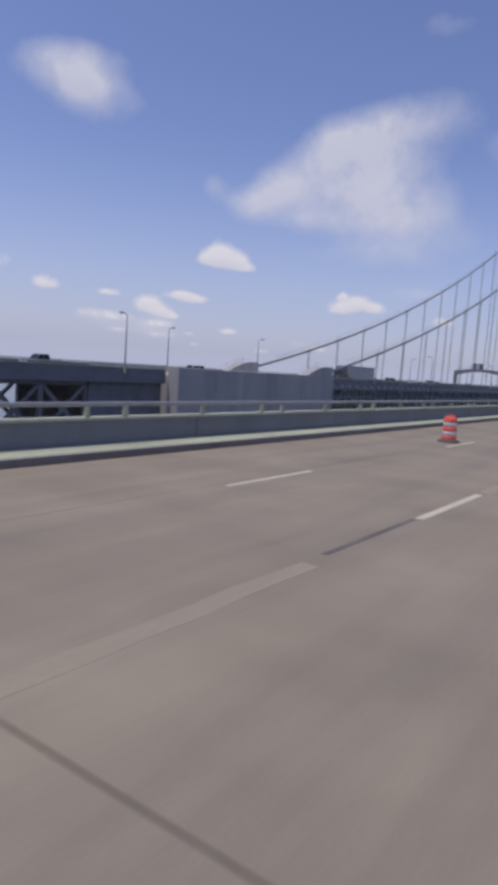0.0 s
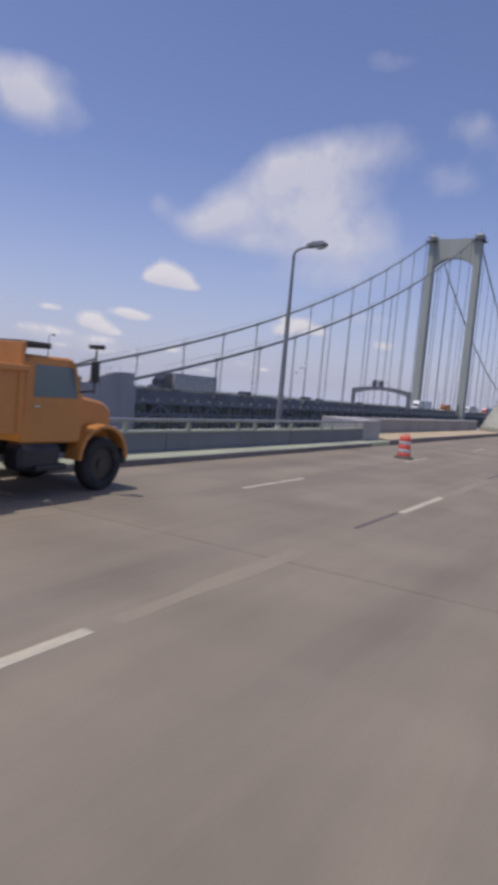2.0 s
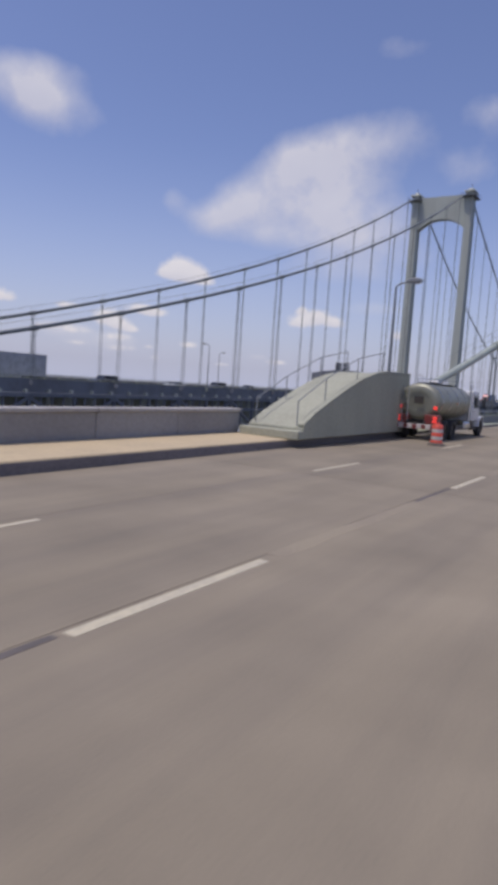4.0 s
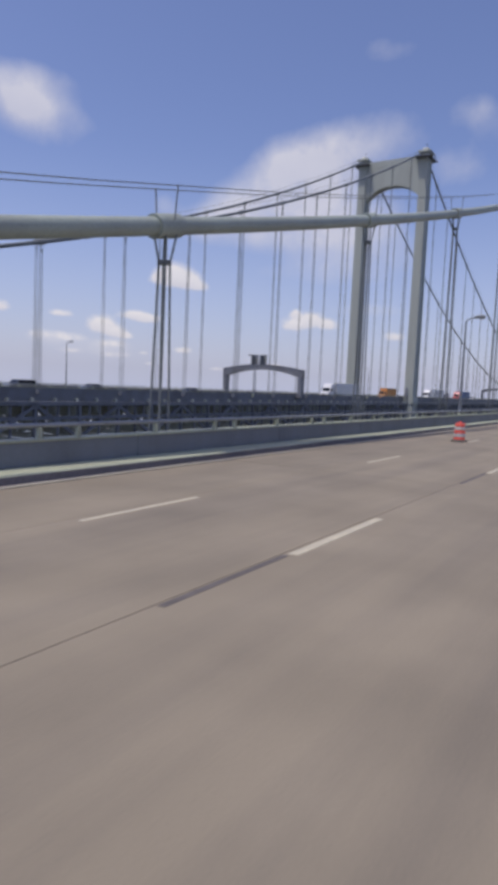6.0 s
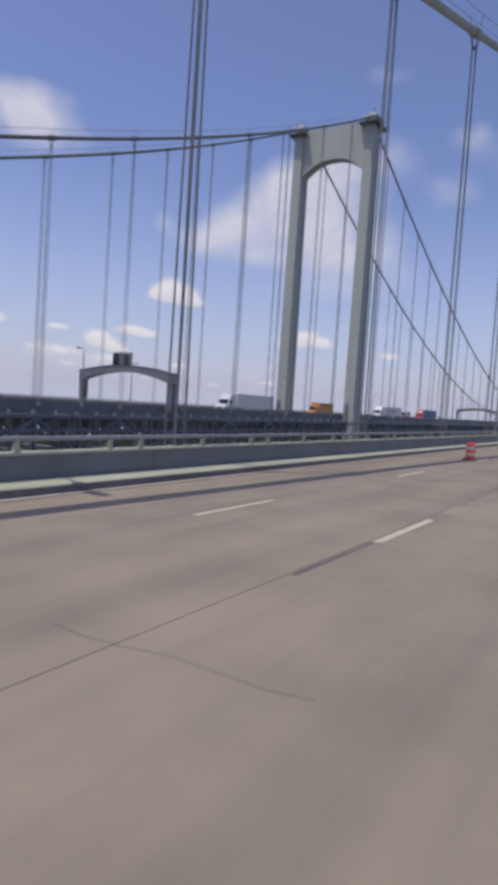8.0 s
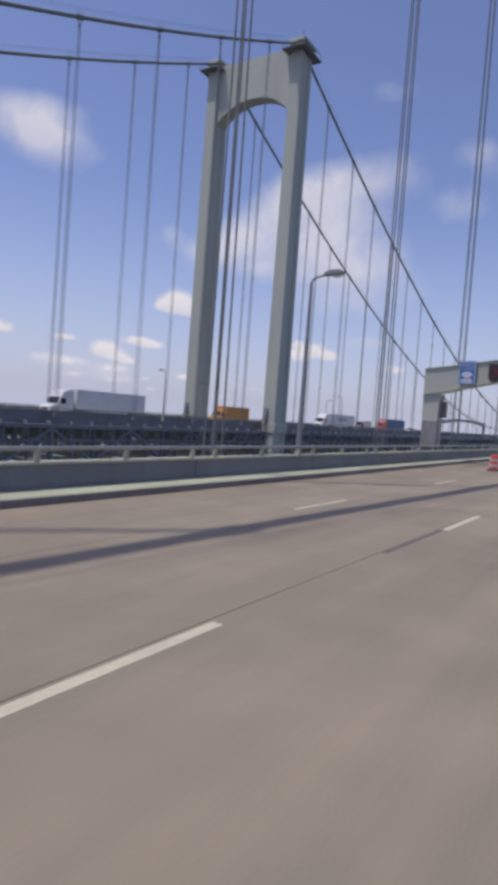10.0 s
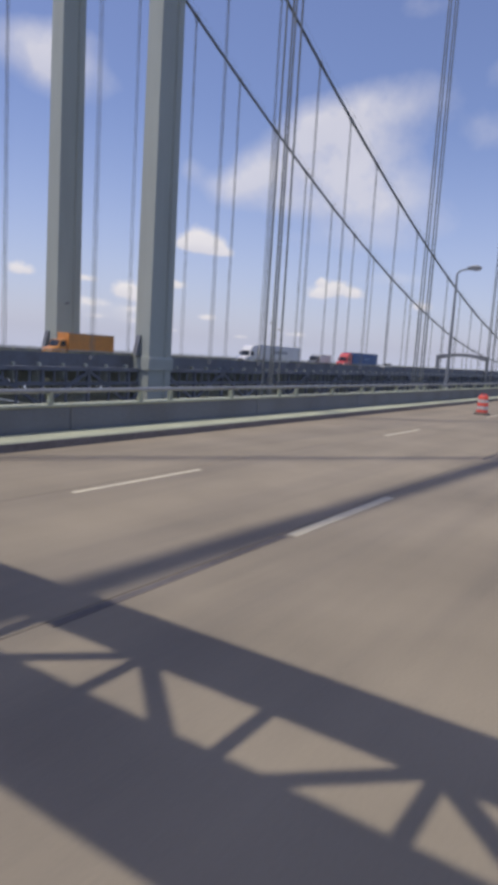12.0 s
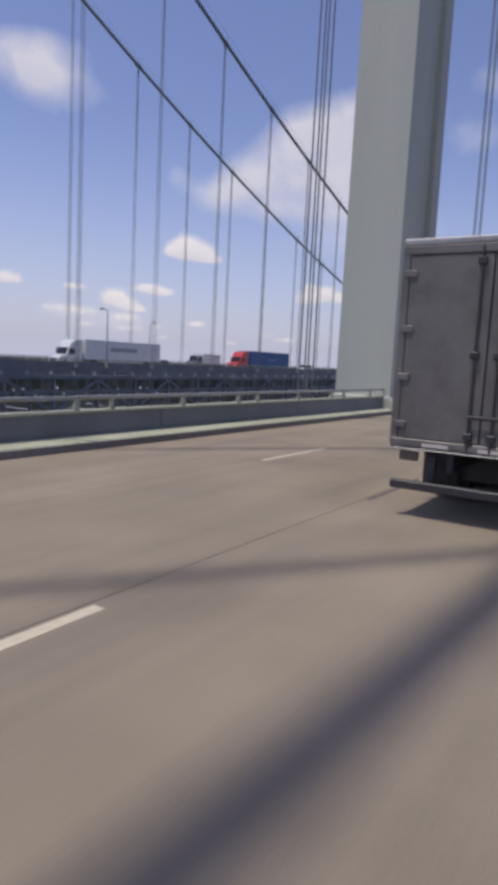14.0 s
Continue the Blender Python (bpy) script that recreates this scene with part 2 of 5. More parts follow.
M_LENS = material("lamp_glass", (0.5, 0.5, 0.48), 0.25, grain=0.03, stain=0.1, bump=0)
M_ORANGE = material("orange_drum_plastic", (0.88, 0.13, 0.085), 0.45, grain=0.05, stain=0.2, stain_scale=5, bump=0.03, dirt=(0.45, 0.12, 0.06))
M_BAND = material("white_reflective_band", (0.60, 0.55, 0.51), 0.35, grain=0.06, stain=0.2, stain_scale=6, bump=0)
M_RUBBER = material("black_rubber", (0.025, 0.025, 0.026), 0.85, grain=0.2, stain=0.4, stain_scale=4, dirt=(0.09, 0.08, 0.07))
M_DRUMBASE = material("worn_recycled_rubber", (0.12, 0.10, 0.085), 0.85, grain=0.2, stain=0.4, stain_scale=4, dirt=(0.05, 0.045, 0.04))
M_TRUCK = material("faded_orange_truck_paint", (0.64, 0.27, 0.06), 0.42, grain=0.06, stain=0.3, stain_scale=1.5, dirt=(0.26, 0.16, 0.08), bump=0.03, coat=0.2)
M_DARK = material("black_painted_steel", (0.025, 0.027, 0.032), 0.5, stain=0.4, stain_scale=1.5, dirt=(0.07, 0.065, 0.06))
M_DULLBOARD = material("faded_brown_board", (0.27, 0.15, 0.11), 0.7, grain=0.15, stain=0.5, stain_scale=2.5, dirt=(0.10, 0.08, 0.07))
M_YELLOW = material("yellow_chevron_sheeting", (0.68, 0.50, 0.20), 0.45, stain=0.25, stain_scale=3)
M_BLACKSTRIPE = material("dark_chevron_sheeting", (0.12, 0.09, 0.075), 0.5, stain=0.3, stain_scale=3)
M_REDSTRIPE = material("red_marker_sheeting", (0.22, 0.04, 0.035), 0.4, stain=0.3, stain_scale=3)
M_WHITE = material("white_vehicle_paint", (0.72, 0.72, 0.71), 0.35, grain=0.03, stain=0.2, stain_scale=0.9, bump=0.02, dirt=(0.4, 0.39, 0.37), coat=0.3)
M_GREYBOX = material("dirty_silver_box_panel", (0.50, 0.50, 0.50), 0.5, metal=0.1, grain=0.06, stain=0.45, stain_scale=1.2, dirt=(0.16, 0.15, 0.14), bump=0.04)
# Silver panel with grime, its base colour lowered for the shading of a window.
M_TRUCKBOX = material("grimy_panel_with_window_shade", (0.165, 0.162, 0.15), 0.5, metal=0.2, grain=0.06, grain_scale=10, stain=0.6, stain_scale=1.4, dirt=(0.07, 0.065, 0.06), bump=0.08)
M_DARKCAR = material("dark_vehicle_paint", (0.035, 0.04, 0.05), 0.25, grain=0.03, stain=0.1, bump=0, coat=0.6)
M_GREYCAR = material("grey_vehicle_paint", (0.16, 0.165, 0.17), 0.3, metal=0.3, grain=0.03, stain=0.1, bump=0, coat=0.5)
M_REDCAB = material("red_vehicle_paint", (0.55, 0.035, 0.03), 0.3, grain=0.03, stain=0.15, bump=0, coat=0.5)
M_BLUEBOX = material("deep_blue_trailer_paint", (0.035, 0.11, 0.28), 0.4, stain=0.2, stain_scale=0.8, bump=0)
M_LIGHTBLUE = material("pale_blue_lettering", (0.25, 0.45, 0.68), 0.4, stain=0.1, bump=0)
M_GREYLET = material("grey_lettering", (0.33, 0.34, 0.36), 0.4, stain=0.1, bump=0)
M_GLASS = material("dark_vehicle_glass", (0.02, 0.025, 0.03), 0.08, grain=0.0, stain=0.0, bump=0)
# Opaque panes on a solid cab; sky showing through is painted as a pale tone.
M_CABGLASS = material("cab_glass_with_sky_tone", (0.16, 0.21, 0.21), 0.08, grain=0.0, stain=0.0, bump=0)
M_HOUSE = material("pale_yellow_green_concrete", (0.40, 0.40, 0.30), 0.9, grain=0.1, grain_scale=8, stain=0.4, stain_scale=0.5, streak=(1, 1, 0.3), bump=0.25, dirt=(0.22, 0.21, 0.17))
M_CHROME = material("polished_metal", (0.6, 0.6, 0.6), 0.22, metal=1.0, grain=0.04, stain=0.15, stain_scale=3, bump=0)
# Dusty steel, made darker so that the colour carries the shadow around the wheels.
M_RIM = material("dusty_wheel_steel_with_shade", (0.07, 0.06, 0.05), 0.6, metal=0.2, stain=0.4, stain_scale=4)
M_TANK = material("brushed_tank_metal", (0.30, 0.30, 0.23), 0.45, metal=0.45, stain=0.3, stain_scale=1.2, dirt=(0.22, 0.2, 0.17), bump=0.03)
M_TAIL = material("red_lamp_lens", (0.28, 0.015, 0.015), 0.2, grain=0.02, stain=0.0, bump=0)
M_BRAKE = glowing("lit_red_brake_lens", (0.75, 0.04, 0.03), 1.2)
M_HEAD = material("clear_lamp_lens", (0.8, 0.8, 0.78), 0.12, grain=0.02, stain=0.0, bump=0)
M_BLUE = material("blue_sign_sheeting", (0.03, 0.14, 0.42), 0.4, stain=0.15, stain_scale=2, bump=0)
M_SIGNWHITE = material("white_sign_sheeting", (0.72, 0.73, 0.73), 0.4, stain=0.15, stain_scale=2, bump=0)
M_CROSS = glowing("red_signal_segments", (0.12, 0.015, 0.035), 0.03)
M_ARROW = glowing("green_signal_segments", (0.014, 0.085, 0.06), 0.02)
M_WATER = material("wide_brown_river_water", (0.06, 0.065, 0.065), 0.15, grain=0.1, grain_scale=0.15, stain=0.4, stain_scale=0.004,
                   dirt=(0.16, 0.15, 0.12), bump=0.5)

# ---- mesh helpers ----
def box(bm, a, b, bev=0.0):
    """A box between two corners, its edges chamfered by bev."""
    (x0, y0, z0), (x1, y1, z1) = a, b
    vs = [bm.verts.new((x, y, z)) for x in (x0, x1) for y in (y0, y1) for z in (z0, z1)]
    faces = [bm.faces.new([vs[i] for i in f]) for f in ((0, 1, 3, 2), (4, 6, 7, 5), (0, 4, 5, 1), (2, 3, 7, 6), (0, 2, 6, 4), (1, 5, 7, 3))]
    if bev:
        edges = list({e for f in faces for e in f.edges})
        bmesh.ops.bevel(bm, geom=edges, offset=bev, segments=1, affect="EDGES", clamp_overlap=True)


def tube(bm, p, q, r, seg=10, r2=None, caps=True):
    """A round bar from p to q, tapering from r to r2."""
    p, q = Vector(p), Vector(q)
    r2 = r if r2 is None else r2
    turn = (q - p).to_track_quat("Z", "Y").to_matrix()
    ring = [turn @ Vector((math.cos(i * math.tau / seg), math.sin(i * math.tau / seg), 0)) for i in range(seg)]
    a = [bm.verts.new(p + v * r) for v in ring]
    b = [bm.verts.new(q + v * r2) for v in ring]
    for i in range(seg):
        f = bm.faces.new((a[i], a[(i + 1) % seg], b[(i + 1) % seg], b[i]))
        f.smooth = True
    if caps:
        bm.faces.new([bm.verts.new(p + v * r) for v in reversed(ring)])
        bm.faces.new([bm.verts.new(q + v * r2) for v in ring])


def bar(bm, p, q, w, h):
    """A square bar from p to q, w wide and h high."""
    p, q = Vector(p), Vector(q)
    d = (q - p).normalized()
    side = d.cross(Vector((0, 0, 1)))
    side = Vector((1, 0, 0)) if side.length < 1e-4 else side.normalized()
    up = side.cross(d)
    vs = [bm.verts.new(c + side * (w / 2 * i) + up * (h / 2 * j)) for c in (p, q) for i, j in ((-1, -1), (1, -1), (1, 1), (-1, 1))]
    for f in ((3, 2, 1, 0), (4, 5, 6, 7), (0, 1, 5, 4), (1, 2, 6, 5), (2, 3, 7, 6), (3, 0, 4, 7)):
        bm.faces.new([vs[i] for i in f])


def prism(bm, outline, axis, a, b, bev=0.0):
    """An outline of (u, v) points swept from a to b along an axis; u, v are the other two axes in order."""
    def at(u, v, w):
        return {"x": (w, u, v), "y": (u, w, v), "z": (u, v, w)}[axis]
    lo = [bm.verts.new(at(u, v, a)) for u, v in outline]
    hi = [bm.verts.new(at(u, v, b)) for u, v in outline]
    n = len(outline)
    faces = [bm.faces.new(lo), bm.faces.new(list(reversed(hi)))]
    faces += [bm.faces.new((lo[i], hi[i], hi[(i + 1) % n], lo[(i + 1) % n])) for i in range(n)]
    bmesh.ops.recalc_face_normals(bm, faces=faces)
    if bev:
        bmesh.ops.bevel(bm, geom=list({e for f in faces for e in f.edges}), offset=bev, segments=1, affect="EDGES", clamp_overlap=True)


def turned(bm, profile, seg=20, centre=(0, 0, 0)):
    """A lathe body from (radius, height) points round the z axis."""
    cx, cy, cz = centre
    rings = [[bm.verts.new((cx + r * math.cos(i * math.tau / seg), cy + r * math.sin(i * math.tau / seg), cz + z)) for i in range(seg)] for r, z in profile]
    for lo, hi in zip(rings, rings[1:]):
        for i in range(seg):
            f = bm.faces.new((lo[i], lo[(i + 1) % seg], hi[(i + 1) % seg], hi[i]))
            f.smooth = True
    bm.faces.new(list(reversed(rings[0])))
    bm.faces.new(rings[-1])


def mesh_of(bm, mat, name):
    me = bpy.data.meshes.new(name)
    bm.to_mesh(me)
    bm.free()
    me.materials.append(mat)
    return me


def part(name, bm, mat, parent=None, label=""):
    """Link a bmesh as one mesh object under a thing or under a part."""
    ob = new(name, mesh_of(bm, mat, name))
    if parent:
        ob.parent = parent
    return tagged(ob, label)


def piece(name, me, parent, x=0.0, y=0.0, z=0.0):
    """An object of its own on a shared mesh."""
    ob = new(name, me)
    ob.parent = parent
    ob.location = (x, y, z)
    return ob


def thing(name, label, category, group="", kind="", at=(0, 0, 0)):
    ob = new(name)
    ob.empty_display_size = 0.3
    ob.location = at
    return tagged(ob, label, category, group, kind)


def bmnew():
    return bmesh.new()


def one(fn, *args, **kw):
    bm = bmesh.new()
    fn(bm, *args, **kw)
    return bm


# ---- plan, in metres ----
LINE_A, LINE_B, KERB = -3.82, -7.38, -10.88
ROAD_END = 820.0
JOINT = 85.7                  # expansion joint between approach and anchorage
OWN_CABLE = -12.5
OWN_AXIS = -2.1               # middle of this bridge
FAR_AXIS = -77.94             # middle of the twin bridge
HALF = 9.65                  # cable planes on either side of the middle
TOWER_OWN, TOWER_FAR = 351.8, 351.4
HANGER = 15.52
OWN_START, FAR_START = 130.6, 124.0   # where the main cables leave their anchorages


def cable_z(y, start, tower):
    """Height of a main cable: side span from its anchorage, then the main span."""
    side = (1.1, 0.2, 0.000635) if start == OWN_START else (1.04, 0.1915, 0.00066)
    low, half = (2.0, 327.5) if start == OWN_START else (5.0, 335.4)
    if y <= tower:
        s = max(0.0, y - start)
        return side[0] + side[1] * s + side[2] * s * s
    top = side[0] + side[1] * (tower - start) + side[2] * (tower - start) ** 2
    k = (y - tower - half) / half
    return low + (top - low) * k * k


# ---- water ----
bm = bmnew()
for v in ((-4900, -4900), (4900, -4900), (4900, 4900), (-4900, 4900)):
    bm.verts.new((v[0], v[1], -50.0))
bm.faces.new(bm.verts)
tagged(part("water", bm, M_WATER), "wide grey-brown river under the bridges", "water", kind="structure")

# ---- the road on this bridge ----
road = part("road", one(box, (KERB, -60, -0.9), (6.7, ROAD_END, -0.025)), M_TAR)
tagged(road, "worn brownish concrete bridge roadway with sealed joints", "road", kind="structure")
CROSS_JOINTS = [-60, -44.0, -18.3, 7.4, 32.2, 58.5, JOINT - 0.32]
CROSS_JOINTS_2 = [JOINT + 0.32, 111.6, 134.8] + [157.95 + 23.13 * i for i in range(29)]
APPROACH = [(KERB, LINE_B - 0.22), (LINE_B - 0.22, 3.44), (3.44, 6.7)]
STRIPS = [(KERB, LINE_B - 0.22), (LINE_B - 0.22, LINE_A - 0.14), (LINE_A - 0.14, 3.44), (3.44, 6.7)]
for ys, lanes in ((CROSS_JOINTS, APPROACH), (CROSS_JOINTS_2, STRIPS)):
    for y0, y1 in zip(ys, ys[1:]):
        for x0, x1 in lanes:
            bm = bmnew()
            box(bm, (x0 + 0.005, y0 + 0.015, -0.2), (x1 - 0.005, y1 - 0.015, 0.0), 0.006)
            part("pavement_slab", bm, M_ROAD, road)
# finger joint with steel lips
for y0, y1 in ((JOINT - 0.32, JOINT - 0.16), (JOINT + 0.16, JOINT + 0.32)):
    part("joint_edge_beam", one(box, (KERB, y0 + 0.01, -0.15), (6.7, y1 - 0.01, 0.003), 0.006), M_PATCH, road, "tan concrete edge beam of the joint")
part("joint_seal", one(box, (KERB, JOINT - 0.155, -0.15), (6.7, JOINT + 0.155, -0.02)), M_RUBBER, road, "dark rubber seal of the expansion joint")
me = mesh_of(one(box, (-0.09, -0.02, 0), (0.09, 0.02, 0.012), 0.004), M_RAIL, "joint_tooth")
for i in range(34):
    piece("joint_tooth", me, road, KERB + 0.3 + i * 0.5, JOINT + 0.02, -0.018)

# lane dashes, the dark sealed strips before them and longitudinal sealant
dash_a = mesh_of(one(box, (-0.075, 0, 0), (0.075, 3.25, 0.005), 0.002), M_LINE, "lane_dash")
dash_b = mesh_of(one(box, (-0.06, 0, 0), (0.06, 3.1, 0.005), 0.002), M_LINE, "lane_dash")
seals = [mesh_of(one(box, (-0.045, 0, 0), (0.045, n, 0.004), 0.001), M_TAR, "sealed_strip") for n in (2.6, 2.9, 2.3, 3.6)]
for k in range(-3, 36):
    y = 12.19 * k
    piece("lane_dash", dash_a, road, LINE_A, y + 2.97)
    piece("lane_dash", dash_b, road, LINE_B, y + 2.55)
    # hand-laid repair strips beside the joint
    rnd = random.Random(k)
    if y < 128:
        a, b = y + 6.3 + rnd.uniform(0.1, 0.6), y + 6.3 + rnd.uniform(4.0, 5.8)
        bm = bmnew()
        edge = [(LINE_A + 0.13 + rnd.uniform(-0.03, 0.05), a + (b - a) * i / 7) for i in range(8)]
        edge += [(LINE_A - 0.12 + rnd.uniform(-0.04, 0.04), a + (b - a) * i / 7) for i in range(7, -1, -1)]
        prism(bm, edge, "z", -0.01, 0.002)
        part("repair_patch", bm, M_PATCH, road)
    elif rnd.random() < 0.45:
        a = y + 6.4 + rnd.uniform(0.2, 2.0)
        b = a + rnd.uniform(0.7, 2.2)
        bm = bmnew()
        edge = [(LINE_A + 0.22 + rnd.uniform(-0.05, 0.08), a + (b - a) * i / 4) for i in range(5)]
        edge += [(LINE_A - 0.13, a + (b - a) * i / 4 + rnd.uniform(-0.03, 0.03)) for i in range(4, -1, -1)]
        prism(bm, edge, "z", -0.01, 0.002)
        part("repair_patch", bm, M_PATCH, road)
    if rnd.random() < 0.35:
        yy = y + rnd.uniform(0, 12)
        bm = bmnew()
        px, py = LINE_A - rnd.uniform(0.8, 1.6), yy
        for _ in range(7):
            qx, qy = px + rnd.uniform(0.25, 0.45), py + rnd.uniform(-0.06, 0.1)
            bar(bm, (px, py, 0.001), (qx, qy, 0.001), 0.011, 0.004)
            px, py = qx, qy
        part("pavement_crack", bm, M_TAR, road)
    if k not in (10, 17, 30):
        n = 3 if 19 < k < 24 else k % 3
        piece("sealed_strip", seals[n], road, LINE_A - 0.06, y + 2.87 - (2.6, 2.9, 2.3, 3.6)[n])


# ---- kerb, parapet and rail of this bridge ----
def edge_run(y0, y1, sign=1, group="bridge parapets"):
    """Kerb, solid steel parapet, rail and posts along one side; sign -1 mirrors it to the other side."""
    def X(x):
        return x if sign > 0 else 2 * OWN_AXIS - x
    lo = lambda a, b: (min(X(a), X(b)), max(X(a), X(b)))
    x0, x1 = lo(-11.38, KERB)
    bm = bmnew()
    prism(bm, [(X(-11.38), -0.9), (X(KERB), -0.9), (X(KERB), 0.17), (X(KERB - 0.03), 0.2), (X(-11.38), 0.262)], "y", y0, y1)
    kerb = tagged(part("kerb", bm, M_KERB), "pale green weathered steel kerb beside the roadway", "kerb", kind="structure")
    part("kerb_face", one(box, (X(KERB) - 0.012, y0 + 0.01, -0.05), (X(KERB) + 0.012, y1 - 0.01, 0.168), 0.004), M_KERBFACE, kerb, "scuffed kerb face, darkened for its shaded side")
    wall = thing("parapet", "grey-green solid steel bridge parapet with a tubular rail", "parapet", group, kind="structure")
    x0, x1 = lo(-11.66, -11.42)
    n = max(1, round((y1 - y0) / 7.76))
    step = (y1 - y0) / n
    for i in range(n):
        bm = bmnew()
        box(bm, (x0, y0 + i * step + 0.01, 0.0), (x1, y0 + (i + 1) * step - 0.01, 0.79), 0.012)
        part("parapet_panel", bm, M_PARAPET, wall)
        a, b = lo(-11.76, -11.38)
        part("parapet_cap", one(box, (a, y0 + i * step, 0.792), (b, y0 + (i + 1) * step - 0.006, 0.85), 0.012), M_KERB, wall, "pale cap plate")
        part("top_rail", one(tube, (X(-11.5), y0 + i * step, 1.15), (X(-11.5), y0 + (i + 1) * step - 0.008, 1.15), 0.055, 10), M_RAIL, wall)
    post = bmnew()
    prism(post, [(-0.07, 0), (0.07, 0), (0.045, 0.2), (0.045, 0.27), (-0.045, 0.27), (-0.045, 0.2)], "x", -0.05, 0.05, 0.006)
    post = mesh_of(post, M_KERB, "rail_post")
    y, i = y0 + 0.6, 0
    while y < y1:
        piece("rail_post", post, wall, X(-11.5), y, 0.848)
        y += (2.85, 2.85, 0.9)[i % 3] if i % 3 < 2 else 1.16
        i += 1
    # outer service strip that carries lamps and hangers
    x0, x1 = lo(-13.6, -11.78)
    tagged(part("outer_walkway", one(box, (x0, y0, -0.35), (x1, y1, 0.05), 0.02), M_TRUSS), "narrow steel service walkway outside the parapet", "walkway", kind="structure")


edge_run(-60, 81.5)
edge_run(131.5, 480)
edge_run(-60, 81.5, -1)
edge_run(131.5, 480, -1)

# steel gutter plate with a bright worn lip along the first part of the suspended span
gutter = tagged(part("gutter", one(box, (KERB + 0.015, 131.6, -0.02), (-10.62, 236.0, 0.012), 0.004), M_KERBFACE), "dark steel gutter plate along the kerb", "gutter", kind="structure")
part("gutter_lip", one(box, (-10.615, 131.6, -0.02), (-10.55, 236.0, 0.035), 0.008), M_LINE, gutter, "pale worn steel lip")

tagged(part("kerb", one(box, (-11.38, 81.52, -0.9), (KERB, 84.2, 0.22), 0.02), M_KERB), "pale green weathered steel kerb beside the roadway", "kerb", kind="structure")
# wide sidewalk and concrete wall over the anchorage
bm = bmnew()
prism(bm, [(-13.2, -0.9), (KERB, -0.9), (KERB, 0.27), (KERB - 0.03, 0.30), (-13.2, 0.33)], "y", 84.22, 131.4)
tagged(part("sidewalk", bm, M_SAND), "sand-coloured concrete walkway slab over the anchorage", "sidewalk", kind="structure")
part("kerb_face", one(box, (KERB - 0.012, 84.25, -0.05), (KERB + 0.012, 131.35, 0.25), 0.004), M_KERBFACE, bpy.data.objects["sidewalk"], "scuffed kerb face, darkened for its shaded side")
wall = thing("anchorage_wall", "pale weathered concrete wall along the anchorage walkway", "wall", kind="structure")
y = 84.05
for i in range(9):
    y1 = y + 3.72
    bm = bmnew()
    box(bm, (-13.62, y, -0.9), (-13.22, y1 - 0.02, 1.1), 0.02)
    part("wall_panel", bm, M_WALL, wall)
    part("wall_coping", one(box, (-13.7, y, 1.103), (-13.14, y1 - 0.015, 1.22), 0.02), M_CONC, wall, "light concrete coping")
    y = y1
part("end_post", one(box, (-13.72, 81.55, 0.0), (-11.4, 84.0, 1.24), 0.04), M_CONC, wall, "pale concrete end block")
tagged(part("anchorage_block", one(box, (-15.0, 84.0, -50), (10.5, 131.4, -0.92), 0.1), M_CONC), "massive concrete anchorage under the roadway", "anchorage", kind="structure")


# ---- cable housings ----
def cable_housing(x0, x1, y0, label, mat):
    """Sloping concrete hood from which a main cable leaves its anchorage."""
    h = thing("cable_housing", label, "cable housing", "cable housings", at=(0, 0, 0))
    curve = [(0.0, 0.3), (0.0, 0.72), (0.9, 1.15), (2.2, 1.62), (3.6, 2.1), (5.2, 2.58), (6.6, 2.86), (8.0, 3.02), (11.2, 3.05), (11.2, 0.3)]
    bm = bmnew()
    prism(bm, [(y0 + a, b) for a, b in curve], "x", x0, x1, 0.03)
    part("hood", bm, mat, h)
    bm = bmnew()
    for i in range(len(curve) - 3):
        (a, b), (c, d) = curve[i + 1], curve[i + 2]
        bar(bm, (x1 - 0.12, y0 + a, b + 0.06), (x1 - 0.12, y0 + c, d + 0.06), 0.24, 0.14)
    part("edge_rib", bm, mat, h, "lighter raised edge rib")
    part("threshold", one(box, (x0 - 0.1, y0 - 0.5, 0.3), (x1 + 0.05, y0 - 0.02, 0.62), 0.03), mat, h)
    for sx in (x0 + 0.25, x1 - 0.35):
        pts = [curve[i] for i in (1, 3, 5, 7)]
        for a, b in pts:
            part("handrail_post", one(tube, (sx, y0 + a + 0.1, b), (sx, y0 + a + 0.1, b + 0.95), 0.025, 8), M_RAIL, h)
        for (a, b), (c, d) in zip(pts, pts[1:]):
            part("handrail", one(tube, (sx, y0 + a + 0.1, b + 0.95), (sx, y0 + c + 0.1, d + 0.95), 0.022, 8), M_RAIL, h)
    return h


cable_housing(-12.85, -10.5, 117.6, "pale concrete cable housing with thin handrails beside the road", M_HOUSE)
cable_housing(FAR_AXIS + HALF - 1.3, FAR_AXIS + HALF + 1.2, 118.0, "pale concrete cable housing on the twin bridge", M_CONC)
cable_housing(FAR_AXIS - HALF - 1.2, FAR_AXIS - HALF + 1.3, 118.0, "pale concrete cable housing on the twin bridge", M_CONC)


